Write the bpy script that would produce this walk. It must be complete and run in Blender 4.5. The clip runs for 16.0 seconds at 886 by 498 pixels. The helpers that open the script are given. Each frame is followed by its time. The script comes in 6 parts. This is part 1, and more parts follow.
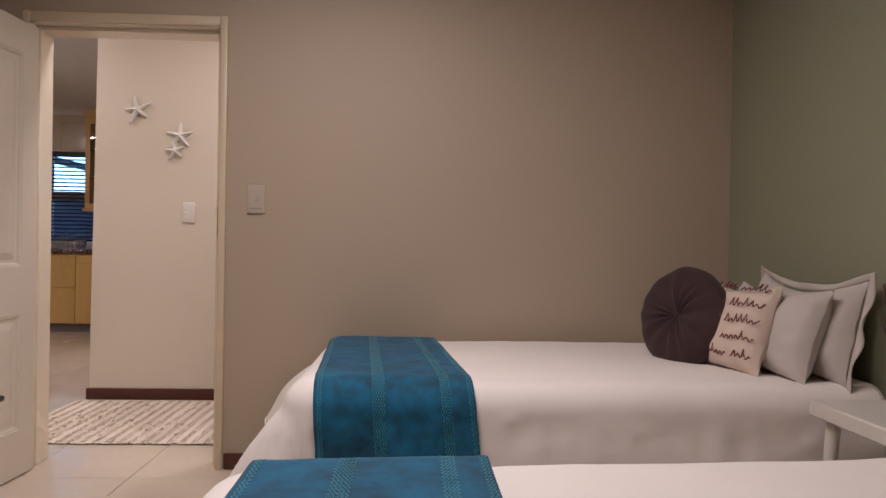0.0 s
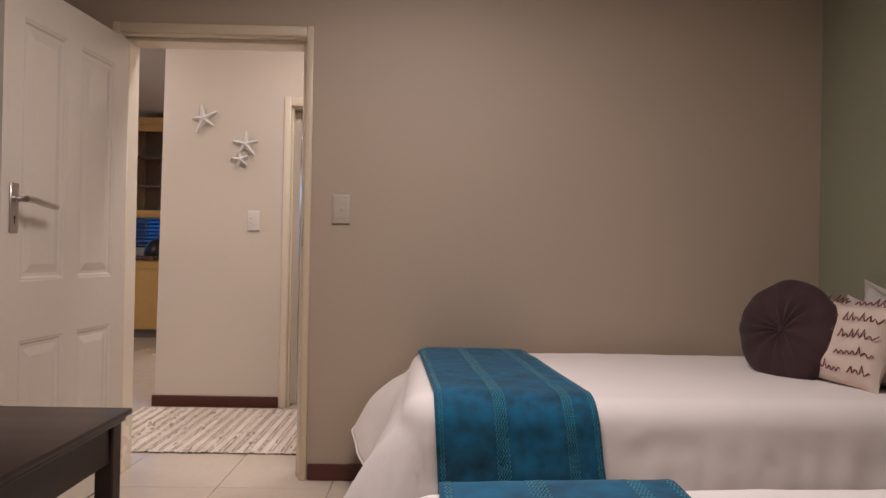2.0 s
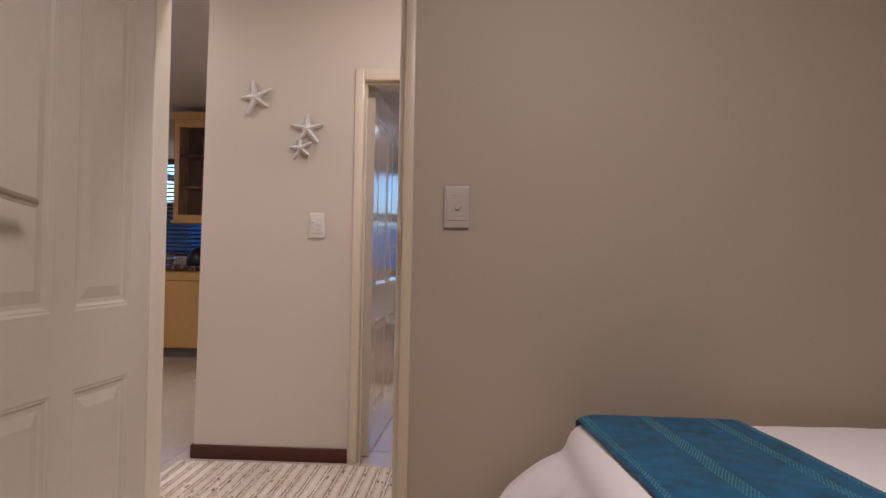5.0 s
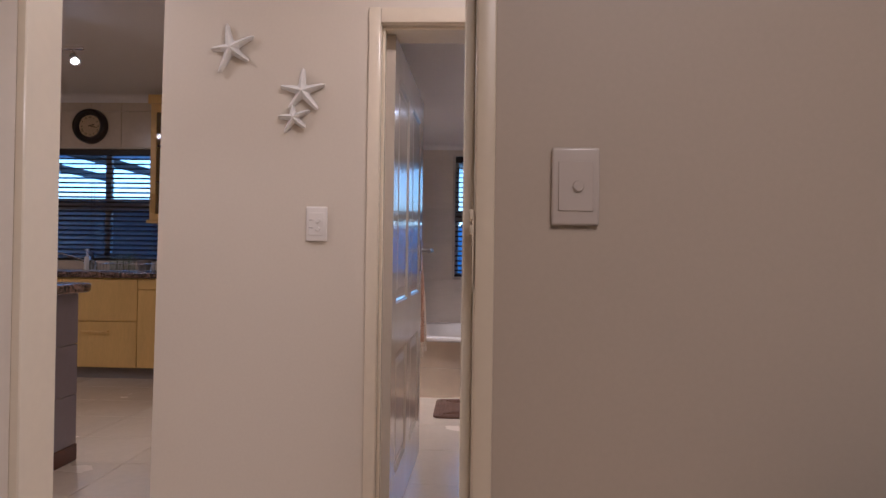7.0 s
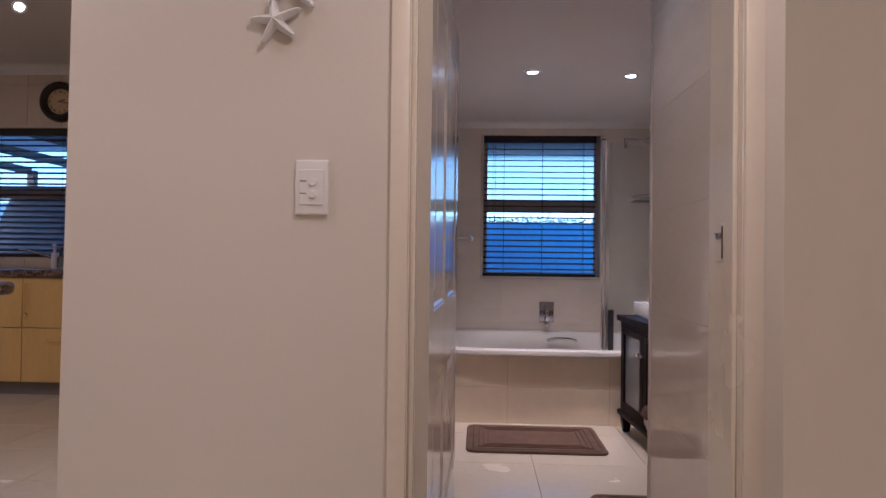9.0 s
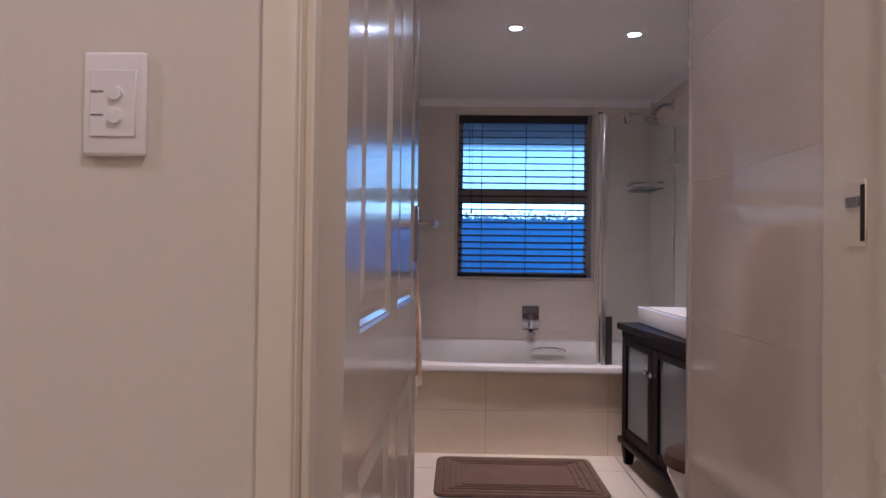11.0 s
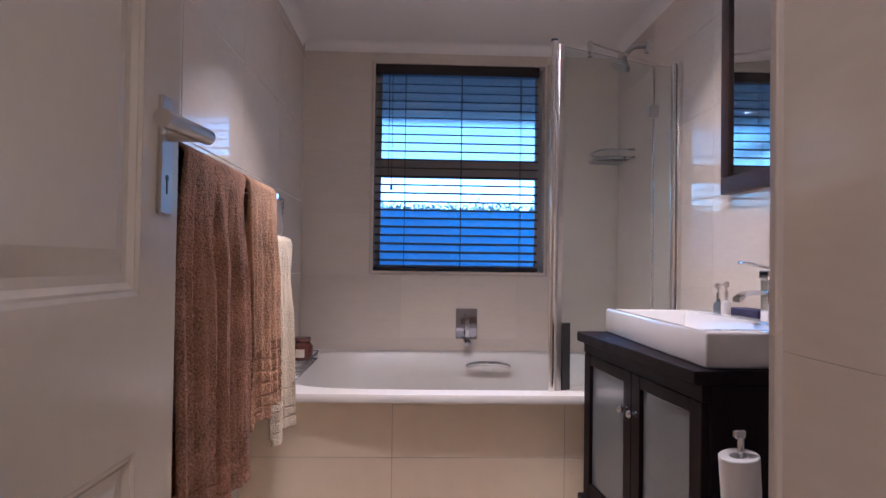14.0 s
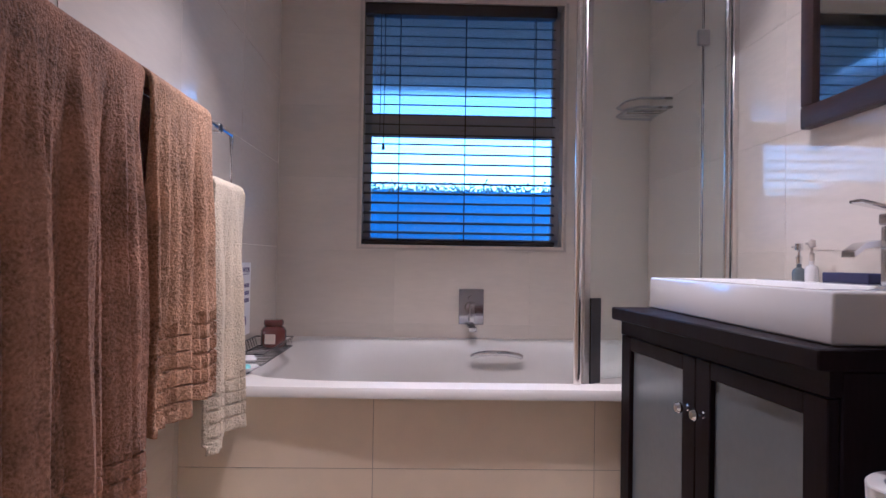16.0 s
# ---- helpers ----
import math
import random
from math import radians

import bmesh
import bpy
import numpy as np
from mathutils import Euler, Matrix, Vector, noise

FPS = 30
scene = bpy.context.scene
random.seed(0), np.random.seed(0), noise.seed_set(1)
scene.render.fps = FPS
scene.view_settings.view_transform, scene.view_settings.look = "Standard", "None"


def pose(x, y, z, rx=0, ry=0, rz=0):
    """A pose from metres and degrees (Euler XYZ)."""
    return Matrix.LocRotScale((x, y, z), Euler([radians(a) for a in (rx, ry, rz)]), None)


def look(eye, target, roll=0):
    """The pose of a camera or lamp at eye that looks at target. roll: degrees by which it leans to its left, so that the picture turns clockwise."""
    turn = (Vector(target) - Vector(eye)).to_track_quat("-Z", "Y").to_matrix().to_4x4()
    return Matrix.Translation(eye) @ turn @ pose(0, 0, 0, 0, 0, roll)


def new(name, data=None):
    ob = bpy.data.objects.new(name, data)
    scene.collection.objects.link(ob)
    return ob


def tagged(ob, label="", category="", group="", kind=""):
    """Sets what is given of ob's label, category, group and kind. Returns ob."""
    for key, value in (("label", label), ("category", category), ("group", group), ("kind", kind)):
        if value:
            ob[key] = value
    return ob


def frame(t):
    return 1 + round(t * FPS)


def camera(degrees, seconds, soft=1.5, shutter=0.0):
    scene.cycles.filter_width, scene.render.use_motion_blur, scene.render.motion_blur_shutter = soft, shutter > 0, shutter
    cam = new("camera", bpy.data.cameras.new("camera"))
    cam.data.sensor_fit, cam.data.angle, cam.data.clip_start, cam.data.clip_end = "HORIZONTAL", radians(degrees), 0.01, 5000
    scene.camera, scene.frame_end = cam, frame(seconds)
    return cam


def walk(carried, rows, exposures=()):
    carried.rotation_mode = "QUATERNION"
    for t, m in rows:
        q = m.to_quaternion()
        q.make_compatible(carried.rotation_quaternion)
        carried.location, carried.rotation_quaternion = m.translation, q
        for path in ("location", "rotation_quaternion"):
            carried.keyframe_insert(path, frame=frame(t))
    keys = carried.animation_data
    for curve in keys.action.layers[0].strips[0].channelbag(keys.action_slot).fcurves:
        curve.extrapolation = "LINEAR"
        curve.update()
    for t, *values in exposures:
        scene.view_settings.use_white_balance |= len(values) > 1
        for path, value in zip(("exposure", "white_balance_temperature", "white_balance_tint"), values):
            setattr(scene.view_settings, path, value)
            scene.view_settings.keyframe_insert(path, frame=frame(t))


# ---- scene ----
cam = camera(66.4, 16.0)
PATH = [
    (0, (0.918, -3.175, 1.049), (1.002, -1.177, 1.041), 0.9),
    (0.5, (0.835, -3.18, 1.052), (0.91, -1.182, 1.05), 1.0),
    (1, (0.746, -3.182, 1.062), (0.814, -1.183, 1.062), 1.0),
    (1.5, (0.667, -3.177, 1.068), (0.72, -1.178, 1.067), 0.9),
    (2, (0.603, -3.144, 1.069), (0.637, -1.145, 1.075), 1.1),
    (2.5, (0.535, -3.097, 1.086), (0.561, -1.098, 1.093), 1.2),
    (3, (0.492, -2.966, 1.091), (0.492, -0.966, 1.099), 1.1),
    (3.5, (0.446, -2.774, 1.09), (0.412, -0.774, 1.099), 1.0),
    (4, (0.359, -2.595, 1.091), (0.301, -0.596, 1.099), 1.0),
    (4.5, (0.258, -2.396, 1.1), (0.187, -0.397, 1.114), 1.2),
    (4.7, (0.248, -2.299, 1.095), (0.165, -0.301, 1.117), 1.2),
    (7, (0.003, -1.178, 1.131), (-0.078, 0.82, 1.152), 0.8),
    (7.5, (-0.05, -0.933, 1.115), (-0.147, 1.065, 1.134), 0.6),
    (8, (-0.139, -0.691, 1.104), (-0.247, 1.306, 1.125), 0.7),
    (8.5, (-0.173, -0.489, 1.097), (-0.285, 1.508, 1.119), 0.7),
    (8.7, (-0.177, -0.382, 1.09), (-0.288, 1.615, 1.113), 0.7),
    (10.8, (-0.155, 0.457, 1.056), (-0.218, 2.456, 1.087), 0.7),
    (11, (-0.143, 0.536, 1.053), (-0.19, 2.535, 1.083), 0.7),
    (11.5, (-0.103, 0.719, 1.064), (-0.11, 2.718, 1.092), 0.7),
    (12, (-0.072, 0.889, 1.071), (-0.023, 2.888, 1.095), 0.7),
    (12.5, (0.005, 1.087, 1.048), (0.09, 3.085, 1.086), 0.8),
    (13, (0.064, 1.263, 1.04), (0.16, 3.261, 1.075), 0.7),
    (13.5, (0.085, 1.441, 1.001), (0.174, 3.439, 1.038), 0.7),
    (14, (0.096, 1.635, 0.981), (0.173, 3.633, 1.02), 0.8),
    (14.5, (0.144, 1.828, 0.954), (0.213, 3.826, 0.992), 0.7),
    (15, (0.168, 1.992, 0.942), (0.234, 3.991, 0.976), 0.7),
    (15.5, (0.166, 2.124, 0.895), (0.22, 4.123, 0.931), 0.8),
    (16, (0.158, 2.207, 0.858), (0.21, 4.206, 0.89), 0.9),
]
walk(cam, [(t, look(eye, target, roll)) for t, eye, target, roll in PATH],
     exposures=[(0.0, 2.2, 4180, 12), (3.0, 2.18, 4150, 12), (4.5, 2.05, 4120, 13), (7.0, 1.94, 4070, 16), (8.7, 1.90, 4060, 17), (11.0, 1.88, 4010, 18), (11.7, 1.99, 4020, 18), (12.5, 2.18, 4020, 17), (13.5, 2.26, 4010, 16), (14.5, 2.31, 3980, 16), (16.0, 2.32, 3900, 17)])

# ---- world, sun and lamps ----
world = bpy.data.worlds.new("sky")
scene.world = world
world.use_nodes = True
wn = world.node_tree
sky = wn.nodes.new("ShaderNodeTexSky")
sky.sky_type = "NISHITA"
sky.sun_disc = False
sky.sun_elevation = radians(12)
sky.ozone_density = 2.0
sky.sun_rotation = radians(200)
wn.links.new(sky.outputs[0], wn.nodes["Background"].inputs[0])
wn.nodes["Background"].inputs[1].default_value = 0.135

sun = new("sun", bpy.data.lights.new("sun", "SUN"))
sun.data.energy, sun.data.angle, sun.data.color = 0.5, radians(12), (1.0, 0.93, 0.84)
sun.rotation_euler = (radians(78), 0, radians(-20))

WARM = (1.0, 0.64, 0.35)


def area(name, x, y, z, size, watts, color=WARM, spread=180):
    ob = new(name, bpy.data.lights.new(name, "AREA"))
    ob.data.shape, ob.data.size, ob.data.energy, ob.data.color = "DISK", size, watts, color
    ob.data.spread = radians(spread)
    ob.location = (x, y, z)
    return ob


area("bedroom_ceiling_lamp", 0.55, -1.60, 2.62, 0.9, 9.3, spread=166)
area("hall_ceiling_lamp", -1.95, 0.72, 2.63, 0.2, 3.6)
# second hall lamp is an added fill for the door jambs and the nib
area("hall_ceiling_lamp", 0.15, 0.42, 2.63, 0.2, 4.2)
# unseen fill added to brighten the kitchen beyond its track spots
area("kitchen_ceiling_lamp", -4.2, 2.6, 2.63, 0.5, 5.0)
# the third is an unseen fill, added near the door to brighten the nib
for lx, ly, watts in ((0.134, 3.97, 3.0), (0.755, 4.06, 1.2), (0.10, 1.98, 0.20)):
    area("downlight_lamp", lx, ly, 2.222, 0.06, watts, spread=100)


# ---- materials ----
def rgb(h):
    """sRGB hex to linear."""
    v = [int(h[i:i + 2], 16) / 255 for i in (0, 2, 4)]
    return tuple(c / 12.92 if c <= 0.04045 else ((c + 0.055) / 1.055) ** 2.4 for c in v)


def mat(name, color, rough=0.6, metal=0.0, vary=0.06, big=2.5, fine=60.0, bump=0.05, depth=0.002, rnd=0.0,
        stretch=(1, 1, 1), coat=0.0, sheen=0.0, island=0.0, spec=0.5, rough_vary=0.08, second=None, sharp=False):
    """A surface whose colour varies at two scales, with fine relief."""
    m = bpy.data.materials.new(name)
    m.use_nodes = True
    nt = m.node_tree
    b = nt.nodes["Principled BSDF"]
    N, L = nt.nodes.new, nt.links.new
    tc = N("ShaderNodeTexCoord")
    mp = N("ShaderNodeMapping")
    mp.inputs["Scale"].default_value = stretch
    info = N("ShaderNodeObjectInfo")
    off = N("ShaderNodeVectorMath")
    off.operation = "MULTIPLY_ADD"
    L(info.outputs["Random"], off.inputs[0])
    off.inputs[1].default_value = (7.0, 13.0, 5.0) if rnd else (0, 0, 0)
    L(tc.outputs["Object"], off.inputs[2])
    L(off.outputs[0], mp.inputs["Vector"])
    n1, n2 = N("ShaderNodeTexNoise"), N("ShaderNodeTexNoise")
    for n, s in ((n1, big), (n2, fine)):
        n.inputs["Scale"].default_value = s
        n.inputs["Detail"].default_value = 5.0
        L(mp.outputs[0], n.inputs["Vector"])
    add = N("ShaderNodeMath")
    add.operation = "ADD"
    L(n1.outputs["Fac"], add.inputs[0])
    L(n2.outputs["Fac"], add.inputs[1])
    mix = N("ShaderNodeMapRange")
    mix.inputs["From Min"].default_value = 0.92 if sharp else 0.6
    mix.inputs["From Max"].default_value = 1.10 if sharp else 1.4
    L(add.outputs[0], mix.inputs["Value"])
    cm = N("ShaderNodeMix")
    cm.data_type = "RGBA"
    lo = [max(0.0, c * (1 - vary)) for c in color]
    hi = second if second else [min(1.0, c * (1 + vary)) for c in color]
    cm.inputs[6].default_value = (*lo, 1)
    cm.inputs[7].default_value = (*hi, 1)
    L(mix.outputs[0], cm.inputs[0])
    out = cm.outputs[2]
    if rnd or island:
        hsv = N("ShaderNodeHueSaturation")
        mr = N("ShaderNodeMapRange")
        k = rnd or island
        mr.inputs["To Min"].default_value, mr.inputs["To Max"].default_value = 1 - k, 1 + k
        if island:
            geo = N("ShaderNodeNewGeometry")
            L(geo.outputs["Random Per Island"], mr.inputs["Value"])
        else:
            L(info.outputs["Random"], mr.inputs["Value"])
        L(mr.outputs[0], hsv.inputs["Value"])
        L(out, hsv.inputs["Color"])
        out = hsv.outputs["Color"]
    L(out, b.inputs["Base Color"])
    b.inputs["Metallic"].default_value = metal
    b.inputs["Specular IOR Level"].default_value = spec
    rr = N("ShaderNodeMapRange")
    rr.inputs["To Min"].default_value, rr.inputs["To Max"].default_value = max(0.02, rough - rough_vary), min(1, rough + rough_vary)
    L(n1.outputs["Fac"], rr.inputs["Value"])
    L(rr.outputs[0], b.inputs["Roughness"])
    b.inputs["Coat Weight"].default_value = coat
    b.inputs["Coat Roughness"].default_value = 0.08
    b.inputs["Sheen Weight"].default_value = sheen
    if bump:
        bp = N("ShaderNodeBump")
        bp.inputs["Strength"].default_value = bump
        bp.inputs["Distance"].default_value = depth
        L(n2.outputs["Fac"], bp.inputs["Height"])
        L(bp.outputs[0], b.inputs["Normal"])
    return m


def glass(name, color=(1, 1, 1), rough=0.0, ior=1.45):
    m = bpy.data.materials.new(name)
    m.use_nodes = True
    b = m.node_tree.nodes["Principled BSDF"]
    b.inputs["Base Color"].default_value = (*color, 1)
    b.inputs["Transmission Weight"].default_value = 1.0
    b.inputs["Roughness"].default_value = rough
    b.inputs["IOR"].default_value = ior
    return m


def glow(name, color, strength):
    m = bpy.data.materials.new(name)
    m.use_nodes = True
    b = m.node_tree.nodes["Principled BSDF"]
    b.inputs["Base Color"].default_value = (*color, 1)
    b.inputs["Emission Color"].default_value = (*color, 1)
    b.inputs["Emission Strength"].default_value = strength
    return m


M_WALL = mat("cream_wall_paint", (0.465, 0.388, 0.282), 0.55, vary=0.03, big=1.2, fine=90, bump=0.12, depth=0.0015)
M_GREEN = mat("sage_wall_paint", (0.285, 0.290, 0.190), 0.6, vary=0.04, big=1.2, fine=90, bump=0.12, depth=0.0015)
M_HALL = mat("hall_wall_paint", (0.74, 0.685, 0.585), 0.5, vary=0.025, big=1.2, fine=90, bump=0.1, depth=0.0015)
M_CEIL = mat("ceiling_paint", (0.84, 0.81, 0.79), 0.6, vary=0.02, big=1.5, fine=70, bump=0.06)
M_GLOSS = mat("cream_gloss_enamel", (0.83, 0.755, 0.60), 0.25, vary=0.03, big=3, fine=40, bump=0.06, depth=0.001, coat=0.3)
M_DOOR = mat("white_door_enamel", (0.67, 0.61, 0.51), 0.22, vary=0.025, big=3, fine=40, bump=0.07, depth=0.001, coat=0.4)
M_SKIRT = mat("mahogany_skirting", (0.085, 0.025, 0.016), 0.35, vary=0.25, big=4, fine=50, stretch=(0.3, 3, 6), bump=0.1)
M_GROUT = mat("grout", (0.36, 0.31, 0.25), 0.85, vary=0.1, big=6, fine=120, bump=0.2)
M_TGROUT = mat("pale_tile_grout", (0.76, 0.70, 0.61), 0.8, vary=0.08, big=6, fine=120, bump=0.1)
M_FLOOR = mat("cream_floor_tile", (0.66, 0.58, 0.46), 0.24, vary=0.05, big=3, fine=30, bump=0.04, depth=0.001, rnd=0.03)
M_TILE = mat("beige_wall_tile", (0.71, 0.64, 0.55), 0.035, vary=0.045, big=2.2, fine=14, stretch=(1, 1, 5), bump=0.03,
             depth=0.0004, rnd=0.035, rough_vary=0.012)
# cream panel tile, lightened and warmed for the downlight that falls on it
M_APRON = mat("lamplit_cream_tile", (0.84, 0.725, 0.54), 0.16, vary=0.05, big=2.2, fine=14, bump=0.03, depth=0.0008, rnd=0.03)
M_SIGNINK = mat("faded_violet_print", (0.15, 0.12, 0.22), 0.8, vary=0.15, bump=0)
M_KTILE = mat("kitchen_wall_tile", (0.66, 0.57, 0.45), 0.2, vary=0.06, big=3, fine=25, bump=0.03, rnd=0.04)
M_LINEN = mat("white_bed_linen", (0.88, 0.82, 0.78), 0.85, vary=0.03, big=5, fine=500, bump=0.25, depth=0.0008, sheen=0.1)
# white cotton dimmed below the linen: shade at the bed head put into the colour
M_PILLOW = mat("shaded_white_cotton", (0.56, 0.51, 0.475), 0.85, vary=0.04, big=8, fine=400, bump=0.25, depth=0.0008)
M_PRINT = mat("cream_script_cotton", (0.66, 0.55, 0.45), 0.85, vary=0.05, big=8, fine=400, bump=0.25, depth=0.0008)
M_INK = mat("brown_script_print", (0.17, 0.05, 0.04), 0.85, vary=0.15, bump=0)
M_TEAL = mat("teal_fleece", (0.012, 0.090, 0.188), 0.85, vary=0.6, big=6, fine=24, bump=0.12, depth=0.002, sheen=0.12)
# stitched bands in a lighter teal that carries their sheen
M_TEAL2 = mat("light_teal_weave", (0.045, 0.235, 0.345), 0.6, vary=0.3, big=40, fine=300, bump=0.4, depth=0.002, sheen=0.3)
M_PLUM = mat("dark_plum_satin", (0.050, 0.029, 0.029), 0.8, vary=0.2, big=9, fine=220, bump=0.3, depth=0.001, sheen=0.1, spec=0.2)
M_DWOOD = mat("dark_stained_wood", (0.022, 0.011, 0.009), 0.32, vary=0.4, big=5, fine=45, stretch=(0.4, 3, 3), bump=0.12, depth=0.001)
M_VWOOD = mat("espresso_vanity_wood", (0.0085, 0.005, 0.0065), 0.5, vary=0.4, big=5, fine=45, stretch=(4, 4, 0.4), bump=0.12, depth=0.001, spec=0.12)
M_WHITEWOOD = mat("white_painted_wood", (0.70, 0.66, 0.60), 0.4, vary=0.05, bump=0.08)
M_PLASTIC = mat("white_switch_plastic", (0.56, 0.50, 0.44), 0.28, vary=0.015, bump=0.0)
M_SWITCH = mat("wall_toned_switch_plastic", (0.53, 0.46, 0.38), 0.22, vary=0.015, bump=0.0)
M_SATIN = mat("satin_chrome", (0.82, 0.80, 0.78), 0.17, 1.0, vary=0.02, bump=0, rough_vary=0.03)
M_DULLSTEEL = mat("dull_grey_steel", (0.42, 0.41, 0.41), 0.28, 1.0, vary=0.05, bump=0)
M_PLASTIC2 = mat("bright_switch_plastic", (0.86, 0.83, 0.79), 0.25, vary=0.01, bump=0.0)
M_CASE = mat("cream_casing_enamel", (0.66, 0.56, 0.39), 0.35, vary=0.03, big=3, fine=40, bump=0.06, depth=0.001)
M_POCKET = mat("brown_pocket_recess", (0.15, 0.09, 0.05), 0.8, vary=0.2, bump=0.1)
M_STAR = mat("white_plaster_starfish", (0.90, 0.89, 0.87), 0.7, vary=0.04, big=20, fine=220, bump=0.2, depth=0.002)
M_CHROME = mat("polished_chrome", (0.75, 0.75, 0.77), 0.06, 1.0, vary=0.02, bump=0, rough_vary=0.02)
M_STEEL = mat("brushed_steel", (0.50, 0.47, 0.44), 0.32, 1.0, vary=0.06, big=4, fine=120, stretch=(1, 1, 12), bump=0.04)
M_DARK = mat("dark_recess", (0.03, 0.022, 0.016), 0.7, vary=0.2, bump=0.0)
M_BLACK = mat("black_plastic", (0.015, 0.014, 0.016), 0.35, vary=0.1, bump=0.0)
M_CERAMIC = mat("white_ceramic", (0.71, 0.69, 0.69), 0.08, vary=0.01, big=2, fine=20, bump=0.0, coat=0.5, rough_vary=0.02)
M_ACRYLIC = mat("white_acrylic_tub", (0.64, 0.605, 0.56), 0.32, vary=0.015, big=2, fine=20, bump=0.0, rough_vary=0.04)
M_BROWNTOWEL = mat("brown_terry", (0.385, 0.212, 0.126), 0.95, vary=0.68, big=9, fine=190, bump=1.0, depth=0.007, sheen=0.05)
M_BROWNTOWEL2 = mat("tan_terry", (0.480, 0.288, 0.158), 0.95, vary=0.68, big=9, fine=190, bump=1.0, depth=0.007, sheen=0.05)
M_CREAMTOWEL = mat("cream_terry", (0.68, 0.58, 0.42), 0.95, vary=0.22, big=7, fine=190, bump=1.0, depth=0.007, sheen=0.05)
M_MAT = mat("brown_bath_mat", (0.125, 0.070, 0.043), 0.95, vary=0.3, big=12, fine=240, bump=0.9, depth=0.004, sheen=0.05)
M_SLAT = mat("dark_blind_slat", (0.020, 0.014, 0.013), 0.4, vary=0.25, big=5, fine=60, stretch=(0.3, 3, 3), bump=0.08)
M_CORD = mat("blind_cord", (0.03, 0.024, 0.022), 0.9, vary=0.1, bump=0)
M_ALU = mat("window_frame_aluminium", (0.45, 0.42, 0.42), 0.4, 0.0, vary=0.05, bump=0.03)
M_GLASS = glass("clear_glass")
M_FROST = glass("obscure_window_glass", (0.54, 0.51, 0.49), 0.14)
M_VFROST = mat("frosted_cabinet_glass", (0.135, 0.155, 0.17), 0.22, vary=0.05, bump=0.0, coat=0.3)
M_SCREEN = glass("shower_screen_glass", (0.87, 0.93, 0.925), 0.0, 1.45)
M_MIRROR = mat("silver_mirror", (0.86, 0.87, 0.88), 0.015, 1.0, vary=0.0, bump=0, rough_vary=0.0)
M_YELLOW = mat("honey_maple_cabinet", (0.74, 0.50, 0.145), 0.35, vary=0.09, big=3, fine=30, stretch=(4, 4, 0.5), bump=0.06, rnd=0.03)
M_CABIN = mat("brown_cabinet_lining", (0.20, 0.11, 0.065), 0.5, vary=0.15, bump=0.05)
M_GRANITE = mat("brown_granite", (0.10, 0.055, 0.038), 0.15, vary=0.75, big=35, fine=140, bump=0.0, coat=0.4, second=(0.27, 0.17, 0.12), sharp=True)
M_KICK = mat("grey_kickboard", (0.23, 0.20, 0.19), 0.5, vary=0.1, bump=0.05)
M_ISL = mat("lilac_grey_tile", (0.235, 0.20, 0.23), 0.4, vary=0.05, big=3, fine=30, bump=0.03, rnd=0.04)
M_CLOCKRIM = mat("black_brown_clock_case", (0.02, 0.015, 0.014), 0.3, vary=0.3, bump=0.05)
M_CLOCKFACE = mat("aged_cream_dial", (0.60, 0.46, 0.26), 0.6, vary=0.15, big=14, fine=60, bump=0.0)
M_FRAMEWOOD = mat("brown_mirror_wood", (0.045, 0.023, 0.019), 0.45, vary=0.35, big=5, fine=45, stretch=(4, 0.5, 4), bump=0.1, depth=0.001)
# chrome copy darkened: the dim surroundings it mirrors are put into the colour
M_DARKCHROME = mat("shaded_chrome", (0.50, 0.50, 0.54), 0.05, 1.0, vary=0.02, bump=0, rough_vary=0.02)
M_PAPER = mat("white_paper", (0.78, 0.76, 0.76), 0.8, vary=0.02, bump=0.05)
M_NAVY = mat("navy_print", (0.03, 0.03, 0.09), 0.8, vary=0.1, bump=0)
M_JAR = mat("amber_brown_jar", (0.105, 0.031, 0.022), 0.15, vary=0.2, bump=0, coat=0.5)
M_AQUA = mat("aqua_soap", (0.25, 0.60, 0.62), 0.5, vary=0.1, bump=0.05)
M_WIRE = mat("dark_wire", (0.10, 0.09, 0.09), 0.4, 0.7, vary=0.1, bump=0)
M_TWIG = mat("dried_twig", (0.10, 0.058, 0.04), 0.9, vary=0.3, bump=0.3)
M_RUG = mat("rag_rug_strip", (0.82, 0.73, 0.60), 0.95, vary=0.10, big=9, fine=130, stretch=(1, 0.35, 1), bump=0.9, depth=0.004,
            second=(0.88, 0.81, 0.70), sharp=True, island=0.07)
M_STITCH = mat("brown_rug_stitch", (0.33, 0.24, 0.16), 0.9, vary=0.35, big=20, fine=200, bump=0.3)
M_STOP = mat("rubber_seal", (0.03, 0.028, 0.03), 0.6, vary=0.1, bump=0)
M_LAMPGLASS = glow("lit_downlight_lens", (1.0, 0.86, 0.66), 16.0)
M_SPOTGLASS = glow("lit_spot_lens", (1.0, 0.9, 0.75), 10.0)
M_DULL = mat("unlit_bulb", (0.5, 0.45, 0.38), 0.2, vary=0.05, bump=0)
M_GROUND = mat("outdoor_paving", (0.30, 0.29, 0.27), 0.85, vary=0.2, big=1.2, fine=25, bump=0.3)
# plaster tinted blue: the cool cast of the daylight put into its colour
M_OUTWALL = mat("daylight_blue_plaster", (0.19, 0.38, 0.66), 0.85, vary=0.12, big=1.2, fine=25, bump=0.3)
M_SHADEWALL = mat("yard_shadow_grey", (0.055, 0.06, 0.085), 0.7, vary=0.2, big=2, fine=25, bump=0.2)
